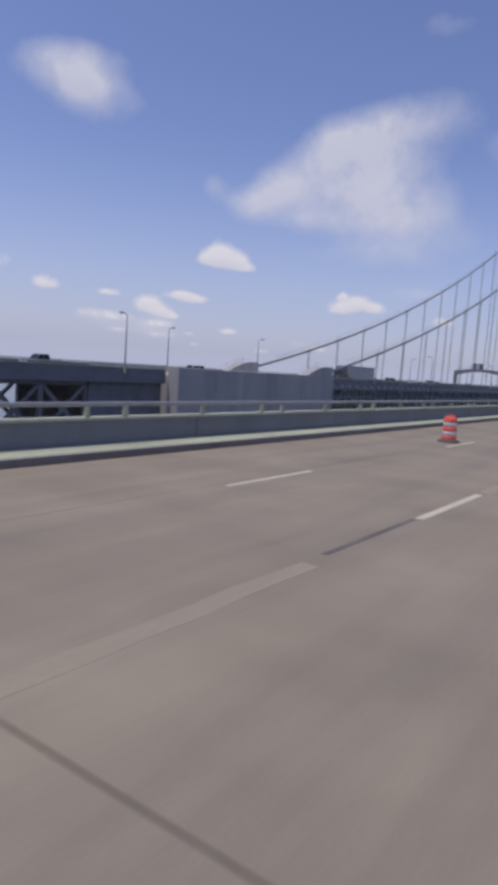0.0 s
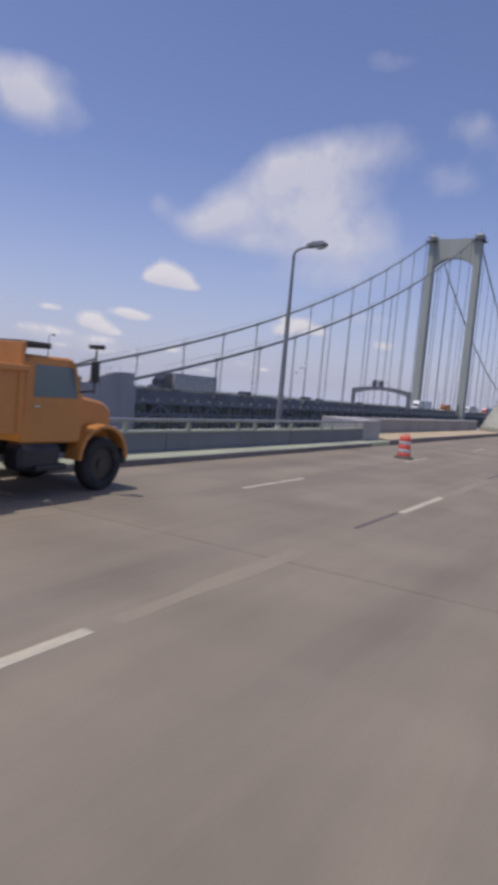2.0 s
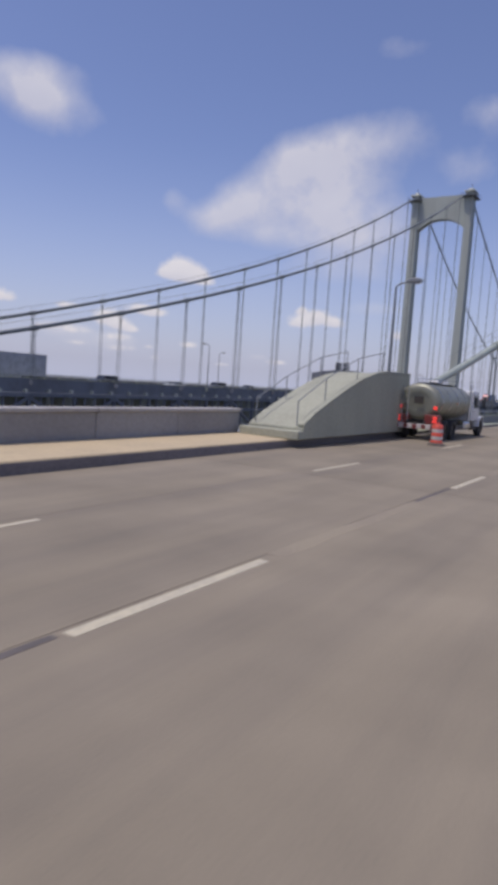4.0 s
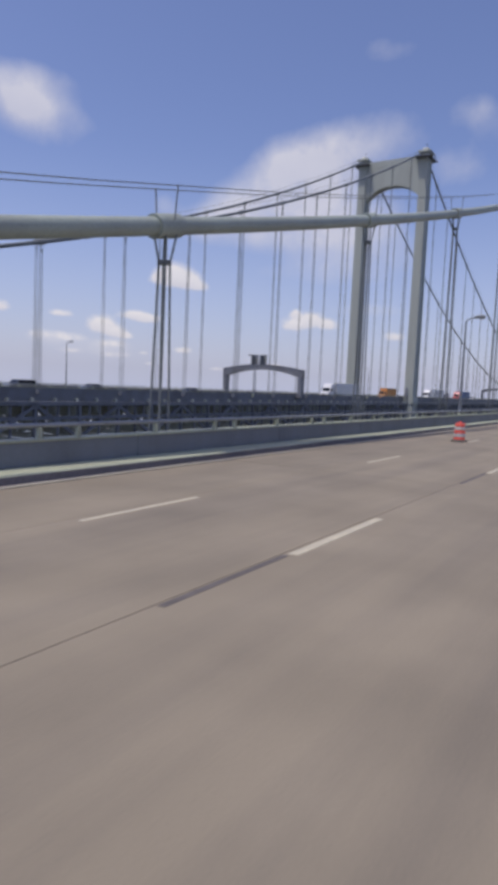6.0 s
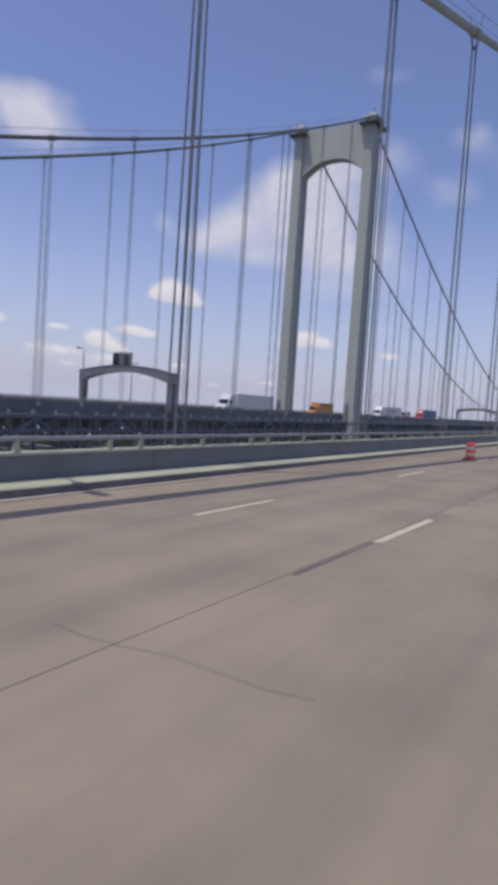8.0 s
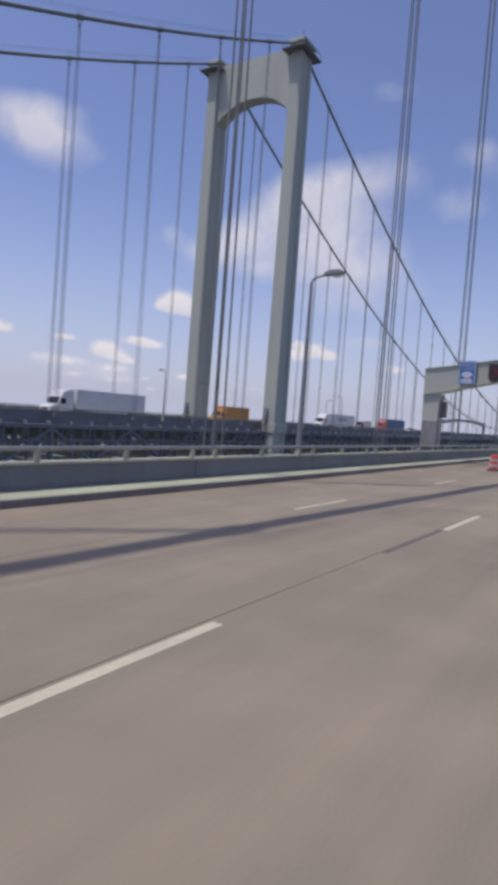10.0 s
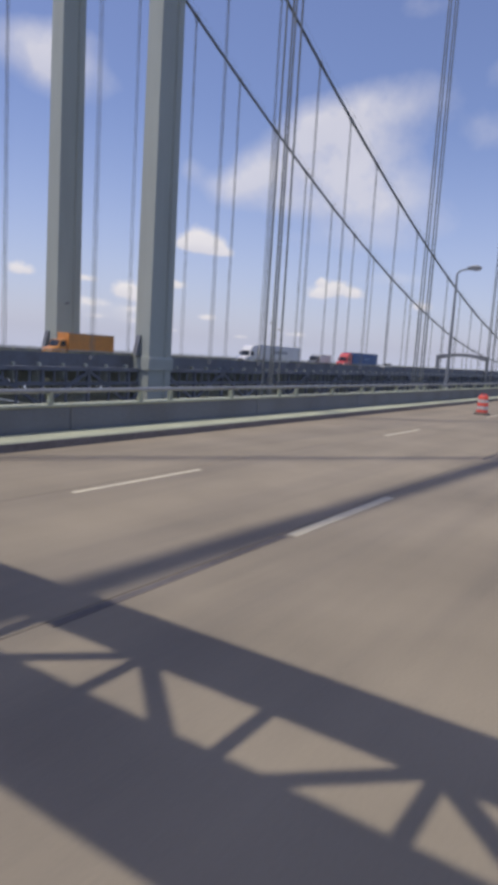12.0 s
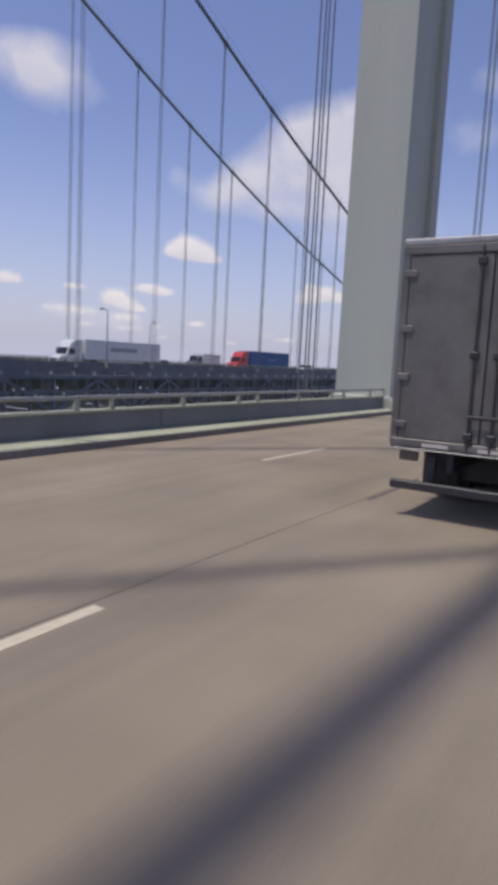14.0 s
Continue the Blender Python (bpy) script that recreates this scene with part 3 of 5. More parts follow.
# ---- main cables and hangers ----
def main_cable(x, start, tower, radius, hanger_y, group, mat=M_CABLE):
    """A main cable with its hand ropes and, at each band, four suspender ropes."""
    c = thing("main_cable", ("thick pale green suspension cable with thin hand ropes above" if mat is M_CABLE else "thick suspension cable of the twin bridge, greyed for its shaded underside"), "cable", group)
    ys = [start + 2 + 3.0 * i for i in range(int((tower - start - 2) / 3.0))] + [tower] + [tower + 5.0 * i for i in range(1, 92)]
    pts = [Vector((x, y, cable_z(y, start, tower))) for y in ys]
    bm = bmnew()
    seg, rings = 14, []
    for i, p in enumerate(pts):
        d = (pts[min(i + 1, len(pts) - 1)] - pts[max(i - 1, 0)]).normalized()
        side = Vector((1, 0, 0))
        up = side.cross(d)
        rings.append([bm.verts.new(p + side * (radius * math.cos(k * math.tau / seg)) + up * (radius * math.sin(k * math.tau / seg))) for k in range(seg)])
    for a, b in zip(rings, rings[1:]):
        for k in range(seg):
            bm.faces.new((a[k], a[(k + 1) % seg], b[(k + 1) % seg], b[k])).smooth = True
    part("cable", bm, mat, c)
    for dx in (-0.42, 0.42):
        bm = bmnew()
        for p, q in zip(pts[4::3], pts[7::3]):
            tube(bm, p + Vector((dx, 0, 1.1)), q + Vector((dx, 0, 1.1)), 0.016, 6, caps=False)
        part("hand_rope", bm, M_ROPE, c)
    bottom = 0.1
    for y in hanger_y:
        z = cable_z(y, start, tower)
        if z < 4.0 or abs(y - tower) < 5:
            continue
        slope = (cable_z(y + 1, start, tower) - cable_z(y - 1, start, tower)) / 2
        d = Vector((0, 1, slope)).normalized()
        band = part("cable_band", one(tube, Vector((x, y, z)) - d * 0.55, Vector((x, y, z)) + d * 0.55, radius + 0.09, 14), mat, c, "bolted cable band")
        for dx in (-0.42, 0.42):
            part("rope_stanchion", one(tube, (x + dx * 0.8, y, z + radius * 0.6), (x + dx, y, z + 1.13), 0.022, 6), M_ROPE, band)
        h = thing("hanger", "group of four thin dark suspender ropes", "hanger", group + " hangers")
        for dx in (-1, 1):
            for dy in (-0.28, 0.28):
                bm = bmnew()
                tube(bm, (x + dx * 0.13, y + dy * 0.36, z - 1.05), (x + dx * 0.2, y + dy * 0.85, bottom), 0.033, 6)
                tube(bm, (x + dx * radius * 0.95, y + dy, z), (x + dx * 0.13, y + dy * 0.36, z - 1.05), 0.033, 6)
                part("suspender_rope", bm, M_ROPE, h)
        zc = z - 1.05
        part("clamp", one(box, (x - 0.17, y - 0.15, zc - 0.07), (x + 0.17, y + 0.15, zc + 0.07), 0.025), M_ROPE, h)
        part("socket", one(box, (x - 0.3, y - 0.28, 0.0), (x + 0.3, y + 0.28, 0.5), 0.04), M_TRUSS, h)


own_hangers = [156.9 + HANGER * k for k in range(-1, 13)] + [TOWER_OWN + HANGER * k for k in range(1, 20)]
far_hangers = [355.2 + HANGER * k for k in range(-13, 0)] + [350.9 + HANGER * k for k in range(1, 26)]
main_cable(OWN_CABLE, OWN_START, TOWER_OWN, 0.27, own_hangers, "cables of this bridge")
main_cable(2 * OWN_AXIS - OWN_CABLE, OWN_START, TOWER_OWN, 0.27, own_hangers, "cables of this bridge")
main_cable(FAR_AXIS + HALF, FAR_START, TOWER_FAR, 0.27, far_hangers, "cables of the twin bridge", M_CABLE_SHADE)
main_cable(FAR_AXIS - HALF, FAR_START, TOWER_FAR, 0.27, far_hangers, "cables of the twin bridge", M_CABLE_SHADE)


# ---- towers ----
def tower(axis, y, top, half, label):
    t = thing("bridge_tower", label, "tower", "bridge towers")
    for sx in (-1, 1):
        # plated box with a shallow recess and a rib on its long sides, tapering upwards
        leg = bmnew()
        outline = [(-1.45, -2.5), (1.45, -2.5), (1.45, -0.75), (1.37, -0.7), (1.37, 0.95), (1.62, 0.95), (1.62, 1.15), (1.45, 1.15), (1.45, 2.5),
                   (-1.45, 2.5), (-1.45, 1.15), (-1.62, 1.15), (-1.62, 0.95), (-1.37, 0.95), (-1.37, -0.7), (-1.45, -0.75)]
        rings = []
        for z, k in ((-50.0, 1.12), (0.0, 1.0), (40.0, 0.93), (top, 0.86)):
            lean = 0.0
            rings.append([leg.verts.new((axis + sx * (half - lean) + u * k, y + v * k, z)) for u, v in outline])
        n = len(outline)
        for a, b in zip(rings, rings[1:]):
            for i in range(n):
                leg.faces.new((a[i], a[(i + 1) % n], b[(i + 1) % n], b[i]))
        leg.faces.new(rings[-1])
        part("leg", leg, M_STEEL, t)
        cx = axis + sx * half
        base = bmnew()
        prism(base, [(cx - 1.75, -1.2), (cx + 1.75, -1.2), (cx + 1.75, 0.5), (cx + 1.55, 0.8), (cx - 1.55, 0.8), (cx - 1.75, 0.5)], "y", y - 2.75, y + 2.75, 0.05)
        part("plinth", base, M_STEEL, t, "stepped steel base at deck level")
        if axis == FAR_AXIS:
            bm = bmnew()
            prism(bm, [(y - 3.5, 0.82), (y - 2.6, 0.82), (y - 2.52, 3.9), (y - 2.75, 3.9), (y - 3.2, 2.2)], "x", cx - 1.0, cx - 0.2, 0.05)
            part("access_hood", bm, M_TRUSS, t, "dark hood over the access ladder")
        cap = bmnew()
        box(cap, (cx - 1.9, y - 2.7, top), (cx + 1.9, y + 2.7, top + 0.7), 0.08)
        prism(cap, [(y - 2.0, top + 0.7), (y + 2.0, top + 0.7), (y + 1.1, top + 1.7), (y - 1.1, top + 1.7)], "x", cx - 0.8, cx + 0.8, 0.08)
        part("saddle_housing", cap, M_STEEL, t)
        part("platform", one(box, (cx - 2.6, y - 4.0, top - 1.7), (cx + 2.6, y + 4.0, top - 1.5), 0.03), M_TRUSS, t)
        for px in (-2.5, 2.5):
            for py in (-3.9, -1.3, 1.3, 3.9):
                part("platform_post", one(tube, (cx + px, y + py, top - 1.5), (cx + px, y + py, top - 0.4), 0.05, 6), M_TRUSS, t)
            part("platform_rail", one(tube, (cx + px, y - 3.9, top - 0.4), (cx + px, y + 3.9, top - 0.4), 0.05, 6), M_TRUSS, t)
        part("beacon", one(tube, (cx, y, top + 1.6), (cx, y, top + 3.4), 0.09, 8), M_TRUSS, t)
    # portal strut with a low arch
    inner = half - 1.2
    low, crown = top - 12.9, top - 9.0
    pts = [(axis - inner, top - 0.6), (axis - inner, low)]
    for i in range(17):
        u = -1 + i / 8
        pts.append((axis + u * (inner - 0.15), low + (crown - low) * (1 - abs(u) ** 2.4)))
    pts += [(axis + inner, low), (axis + inner, top - 0.6)]
    strut = bmnew()
    prism(strut, pts, "y", y - 1.6, y + 1.6)
    part("portal_strut", strut, M_STEEL, t)
    part("deck_strut", one(box, (axis - inner, y - 1.5, -9.5), (axis + inner, y + 1.5, -6.5), 0.1), M_STEEL, t)
    for sx in (-1, 1):
        part("pier", one(box, (axis + sx * half - 5, y - 6, -50.5), (axis + sx * half + 5, y + 6, -44), 0.4), M_CONC, t, "concrete pier in the river")


tower(OWN_AXIS, TOWER_OWN, 76.3, OWN_AXIS - OWN_CABLE + 0.1, "tall pale green steel suspension bridge tower beside the road")
tower(FAR_AXIS, TOWER_FAR, 77.7, HALF + 0.6, "tall pale green steel tower of the twin bridge")


# ---- stiffening truss and deck of the twin bridge ----
def truss_side(parent, x, y0, n, panel, ztop, zbot):
    for i in range(n):
        a, b = y0 + i * panel, y0 + (i + 1) * panel
        part("top_chord", one(box, (x - 0.35, a, ztop - 0.55), (x + 0.35, b - 0.01, ztop), 0.02), M_TRUSS, parent)
        part("bottom_chord", one(box, (x - 0.35, a, zbot), (x + 0.35, b - 0.01, zbot + 0.6), 0.02), M_TRUSS, parent)
        part("truss_post", one(box, (x - 0.22, a - 0.22, zbot + 0.6), (x + 0.22, a + 0.22, ztop - 0.55), 0.01), M_TRUSS, parent)
        lo, hi = (zbot + 0.5, ztop - 0.5) if i % 2 == 0 else (ztop - 0.5, zbot + 0.5)
        part("truss_diagonal", one(bar, (x, a, lo), (x, b, hi), 0.4, 0.42), M_TRUSS, parent)
        part("sub_post", one(box, (x - 0.12, a + panel / 2 - 0.14, zbot + 0.6), (x + 0.12, a + panel / 2 + 0.14, ztop - 0.55), 0.01), M_TRUSS, parent)
        part("sub_chord", one(box, (x - 0.16, a + 0.23, -3.45), (x + 0.16, b - 0.23, -3.0), 0.01), M_TRUSS, parent)
        for u in (0.25, 0.75):
            part("hanger_strut", one(box, (x - 0.1, a + panel * u - 0.12, -3.0), (x + 0.1, a + panel * u + 0.12, ztop - 0.55), 0.01), M_TRUSS, parent)


def suspended_deck(axis, half, y0, n, with_truss, label):
    panel = HANGER / 2
    y1 = y0 + n * panel
    deck = thing("bridge_deck", label, "bridge deck", kind="structure")
    part("deck_slab", one(box, (axis - half + 1.2, y0, -0.55), (axis + half - 1.2, y1, 0.0)), M_ROAD, deck)
    for sx in (-1, 1):
        e = axis + sx * (half - 1.0)
        k = axis + sx * (half - 1.75)
        part("kerb", one(box, (min(e, k), y0, 0.0), (max(e, k), y1, 0.24), 0.02), M_KERB, deck)
        part("fascia", one(box, (e - 0.12, y0, -1.55), (e + 0.12, y1, 0.8), 0.02), M_TRUSS, deck)
        part("fascia_cap", one(box, (e - 0.2, y0, 0.803), (e + 0.2, y1, 0.86), 0.01), M_KERB, deck)
        part("top_rail", one(tube, (e, y0, 1.15), (e, y1, 1.15), 0.06, 8), M_RAIL, deck)
        post = mesh_of(one(box, (-0.06, -0.07, 0), (0.06, 0.07, 0.26), 0.01), M_KERB, "rail_post")
        y = y0 + 0.5
        while y < min(y1, 480):
            piece("rail_post", post, deck, e, y, 0.855)
            y += 2.6
    for i in range(n + 1):
        y = y0 + i * panel
        bm = bmnew()
        box(bm, (axis - half + 0.36, y - 0.2, -3.1), (axis + half - 0.36, y + 0.2, -0.56), 0.02)
        box(bm, (axis - half + 0.36, y - 0.2, -5.9), (axis + half - 0.36, y + 0.2, -5.2), 0.02)
        bay = (2 * half - 0.72) / 8
        for j in range(9):
            u = axis - half + 0.36 + j * bay
            box(bm, (max(u, axis - half + 0.6) - 0.24, y - 0.18, -5.21), (min(u, axis + half - 0.6) + 0.24, y + 0.18, -3.09))
            if j < 8:
                lo, hi = (-5.1, -3.2) if j % 2 else (-3.2, -5.1)
                bar(bm, (u, y, lo), (u + bay, y, hi), 0.3, 0.42)
        part("floor_beam", bm, M_STEEL, deck)
        if i < n:
            part("cross_beam", one(box, (axis - half + 0.36, y + panel / 2 - 0.12, -2.6), (axis + half - 0.36, y + panel / 2 + 0.12, -0.56), 0.01), M_STEEL, deck)
    for u in (-6.6, -4.0, -1.3, 1.3, 4.0, 6.6):
        part("stringer", one(box, (axis + u - 0.15, y0, -1.25), (axis + u + 0.15, y1, -0.553)), M_STEEL, deck)
    if with_truss:
        for sx in (-1, 1):
            tr = thing("stiffening_truss", "weathered steel stiffening truss under the deck, shade in its colour", "truss", kind="structure")
            truss_side(tr, axis + sx * half, y0, n, panel, -1.0, -6.6)
        lat = bmnew()
        for i in range(n):
            y = y0 + i * panel
            s = 1 if i % 2 else -1
            bar(lat, (axis - s * half, y, -6.3), (axis + s * half, y + panel, -6.3), 0.3, 0.3)
            bar(lat, (axis - half, y, -6.3), (axis + half, y, -6.3), 0.35, 0.5)
        tagged(part("lateral_bracing", lat, M_STEEL, deck), kind="stuff")
    return deck


suspended_deck(FAR_AXIS, HALF, 129.6, 90, True, "roadway deck of the twin bridge with dark fascia and rails")
tagged(part("deck_girder", one(box, (KERB - 2.2, 131.6, -6.5), (9.5, 820, -0.95), 0.05), M_TRUSS), "dark steel deck girders under the roadway", "girder", kind="structure")

# anchorage of the twin bridge
anch = thing("anchorage", "huge grey weathered concrete anchorage of the twin bridge", "anchorage", kind="structure")
for i in range(6):
    a = 81.42 + i * 8.02
    part("concrete_face", one(box, (FAR_AXIS + HALF - 1.0, a + 0.012, -50), (FAR_AXIS + HALF + 1.4, a + 8.008, 1.25), 0.03), M_CONC, anch)
part("core", one(box, (FAR_AXIS - HALF - 1.5, 81.4, -50), (FAR_AXIS + HALF - 1.02, 129.5, 0.0)), M_CONC, anch)
part("end_pilaster", one(box, (FAR_AXIS + HALF - 0.5, 79.8, -50), (FAR_AXIS + HALF + 1.8, 81.4, 1.35), 0.05), M_CONC, anch, "lighter concrete corner pilaster")
part("far_parapet", one(box, (FAR_AXIS - HALF - 1.5, 81.4, 0.0), (FAR_AXIS - HALF - 1.1, 129.5, 1.2), 0.03), M_CONC, anch)

# approach spans of the twin bridge
app = thing("approach_span", "steel deck truss approach span with crossed bracing", "bridge span", kind="structure")
AX = FAR_AXIS + HALF - 2.2
part("deck_slab", one(box, (FAR_AXIS - HALF + 1, -160, -0.6), (FAR_AXIS + HALF - 1, 79.7, 0.0)), M_ROAD, app)
for sx in (-1, 1):
    e = FAR_AXIS + sx * (HALF - 0.9)
    part("fascia", one(box, (e - 0.12, -160, -1.35), (e + 0.12, 79.7, 0.78), 0.02), M_TRUSS, app)
    part("fascia_cap", one(box, (e - 0.2, -160, 0.783), (e + 0.2, 79.7, 0.86), 0.01), M_KERB, app)
    part("top_rail", one(tube, (e, -160, 1.15), (e, 79.7, 1.15), 0.07, 8), M_RAIL, app)
    part("pipe_rail", one(tube, (e, -160, -1.1), (e, 79.7, -1.1), 0.09, 8), M_RAIL, app)
    x = FAR_AXIS + sx * (HALF - 2.2)
    for i in range(31):
        a = 65.3 - 7.4 * (i + 1)
        b = a + 7.4
        part("top_chord", one(box, (x - 0.3, a, -1.9), (x + 0.3, b - 0.01, -1.36), 0.02), M_TRUSS, app)
        part("bottom_chord", one(box, (x - 0.3, a, -9.0), (x + 0.3, b - 0.01, -8.4), 0.02), M_TRUSS, app)
        part("truss_post", one(box, (x - 0.3, b - 0.35, -8.4), (x + 0.3, b + 0.35, -1.9), 0.02), M_TRUSS, app)
        part("truss_diagonal", one(bar, (x, a, -8.6), (x, b, -1.7), 0.4, 0.5), M_TRUSS, app)
        part("truss_diagonal", one(bar, (x, b, -8.6), (x, a, -1.7), 0.38, 0.5), M_TRUSS, app)
        part("gusset", one(box, (x - 0.22, (a + b) / 2 - 0.6, -5.7), (x + 0.22, (a + b) / 2 + 0.6, -4.6), 0.05), M_TRUSS, app)
for x in (AX, 2 * FAR_AXIS - AX):
    part("end_girder", one(box, (x - 0.6, 65.4, -9.0), (x + 0.6, 79.7, -1.37), 0.05), M_TRUSS, app, "dark steel box girder over the bearing")
    part("pier_shaft", one(box, (x - 1.6, 69.0, -50), (x + 1.6, 76.5, -9.02), 0.2), M_CONC, app)


# ---- gantries ----
def gantry(x0, x1, y, steel):
    """Portal over the road: two arched plate girders with lattice bracing on two legs."""
    g = thing("overhead_gantry", "pale green arched steel gantry over the roadway", "gantry", "gantries")
    mid, half = (x0 + x1) / 2, (x1 - x0) / 2
    def low(x):
        return 4.55 + 1.75 * (1 - (abs(x - mid) / half) ** 2)
    def high(x):
        return 6.25 + 1.1 * (1 - (abs(x - mid) / half) ** 2)
    for dy in (-0.6, 0.6):
        n = 16
        xs = [x0 - 0.55 + (x1 - x0 + 1.1) * i / n for i in range(n + 1)]
        pts = [(x, low(min(max(x, x0), x1))) for x in xs] + [(x, high(min(max(x, x0), x1))) for x in reversed(xs)]
        bm = bmnew()
        prism(bm, pts, "y", y + dy - 0.08, y + dy + 0.08, 0.015)
        part("arched_girder", bm, steel, g)
        for edge, up in ((high, 1), (low, -1)):
            arc = [(x, edge(min(max(x, x0), x1))) for x in xs]
            rim = [(x, z + up * 0.002) for x, z in arc] + [(x, z + up * 0.06) for x, z in reversed(arc)]
            bm = bmnew()
            prism(bm, rim, "y", y + dy - 0.17, y + dy + 0.17)
            part("flange", bm, steel, g)
    for i in range(20):
        a = x0 + 0.4 + (x1 - x0 - 0.8) * i / 20
        b = x0 + 0.4 + (x1 - x0 - 0.8) * (i + 1) / 20
        s = 1 if i % 2 else -1
        part("lattice_strut", one(bar, (a, y - 0.5, low(a) + 0.1), (a, y + 0.5, low(a) + 0.1), 0.1, 0.09), steel, g)
        part("lattice_bar", one(bar, (a, y - 0.5 * s, low(a) + 0.05), (b, y + 0.5 * s, low(b) + 0.05), 0.12, 0.1), steel, g)
    for x in (x0, x1):
        bm = bmnew()
        prism(bm, [(x - 0.5, 0.9), (x + 0.5, 0.9), (x + 0.58, 4.6), (x - 0.58, 4.6)], "y", y - 0.6, y + 0.6, 0.03)
        part("leg", bm, steel, g)
        part("base_plate", one(box, (x - 0.75, y - 0.85, 0.0), (x + 0.75, y + 0.85, 0.9), 0.05), M_TRUSS, g)
    return g


def lane_signal(g, x, z, y, cross):
    bm = bmnew()
    prism(bm, [(x - 0.5, z + 0.46), (x - 0.44, z + 0.56), (x + 0.44, z + 0.56), (x + 0.5, z + 0.46), (x + 0.5, z - 0.38), (x + 0.32, z - 0.6), (x - 0.32, z - 0.6), (x - 0.5, z - 0.38)], "y", y - 0.5, y, 0.03)
    s = part("lane_signal", bm, M_DARK, g, "black hooded lane control signal")
    bm = bmnew()
    if cross:
        bar(bm, (x - 0.3, y - 0.512, z - 0.4), (x + 0.3, y - 0.512, z + 0.4), 0.02, 0.14)
        bar(bm, (x + 0.3, y - 0.514, z - 0.4), (x - 0.3, y - 0.514, z + 0.4), 0.02, 0.14)
        part("red_cross", bm, M_CROSS, s)
    else:
        bar(bm, (x, y - 0.512, z + 0.45), (x, y - 0.512, z - 0.3), 0.02, 0.12)
        bar(bm, (x - 0.32, y - 0.514, z - 0.05), (x, y - 0.514, z - 0.42), 0.02, 0.12)
        bar(bm, (x + 0.32, y - 0.516, z - 0.05), (x, y - 0.516, z - 0.42), 0.02, 0.12)
        part("green_arrow", bm, M_ARROW, s)


GY = 277.5
g = gantry(-13.25, 9.1, GY, M_STEEL)
lane_signal(g, -9.0, 6.12, GY - 0.75, True)
lane_signal(g, -5.1, 6.36, GY - 0.75, False)
# cabinet and box on the leg
part("control_cabinet", one(box, (-13.55, GY - 1.35, 0.9), (-12.5, GY - 0.72, 2.75), 0.03), M_CABINET, g, "grey painted control cabinet")
part("junction_box", one(box, (-12.72, GY - 0.2, 3.0), (-12.3, GY + 0.25, 4.1), 0.03), M_TRUSS, g)
# blue telephone sign: white border, lettering, a telephone symbol and a bar for its number
SX = -10.93
sign = part("telephone_sign", one(box, (SX - 0.56, GY - 0.86, 5.3), (SX + 0.56, GY - 0.8, 6.86), 0.01), M_BLUE, g, "blue emergency telephone sign with white border")
fy = GY - 0.868
for a, b in (((-0.52, 5.34), (-0.48, 6.82)), ((0.48, 5.34), (0.52, 6.82)), ((-0.48, 5.34), (0.48, 5.38)), ((-0.48, 6.78), (0.48, 6.82)), ((-0.48, 6.5), (0.48, 6.53))):
    part("sign_border", one(box, (SX + a[0], fy, a[1]), (SX + b[0], fy + 0.006, b[1])), M_SIGNWHITE, sign)
bm = bmnew()
arc = [(SX + 0.36 * math.cos(a), 5.86 + 0.28 * math.sin(a)) for a in [math.pi * i / 10 for i in range(11)]]
arc += [(SX + 0.19 * math.cos(a), 5.86 + 0.13 * math.sin(a)) for a in [math.pi * (10 - i) / 10 for i in range(11)]]
prism(bm, arc, "y", fy, fy + 0.006)
part("handset_symbol", bm, M_SIGNWHITE, sign)
part("telephone_symbol", one(box, (SX - 0.18, fy - 0.002, 5.72), (SX + 0.18, fy + 0.004, 5.93), 0.02), M_SIGNWHITE, sign)
for i in range(4):
    part("number_bar", one(box, (SX - 0.36 + i * 0.18, fy, 5.44), (SX - 0.22 + i * 0.18, fy + 0.006, 5.66)), M_SIGNWHITE, sign)
# speed sign with a dark display
board = part("speed_sign", one(box, (-3.95, GY - 0.95, 6.2), (-2.15, GY - 0.85, 8.75), 0.02), M_SIGNWHITE, g, "white speed limit board with a dark display")
part("display", one(box, (-3.7, GY - 1.0, 6.35), (-2.4, GY - 0.955, 7.5), 0.02), M_DARK, board)


def lettering(text, size, m, mat, parent, name="lettering"):
    cu = bpy.data.curves.new(name, "FONT")
    cu.body, cu.size, cu.extrude, cu.align_x, cu.align_y = text, size, 0.004, "CENTER", "CENTER"
    tmp = bpy.data.objects.new(name, cu)
    scene.collection.objects.link(tmp)
    me = bpy.data.meshes.new_from_object(tmp.evaluated_get(bpy.context.evaluated_depsgraph_get()))
    bpy.data.objects.remove(tmp)
    me.materials.clear()
    me.materials.append(mat)
    ob = new(name, me)
    ob.parent = parent
    ob.matrix_basis = m
    return ob


lettering("EMERGENCY", 0.15, pose(SX, fy, 6.655, 90, 0, 0), M_SIGNWHITE, sign)
lettering("CELLULAR", 0.17, pose(SX, fy, 6.32, 90, 0, 0), M_SIGNWHITE, sign)
lettering("SPEED", 0.5, pose(-3.05, GY - 0.96, 8.32, 90, 0, 0), M_DARK, board)
lettering("LIMIT", 0.5, pose(-3.05, GY - 0.96, 7.8, 90, 0, 0), M_DARK, board)
part("sign_box", one(box, (-4.15, GY - 0.84, 5.55), (-1.95, GY - 0.7, 6.8), 0.03), M_TRUSS, g)

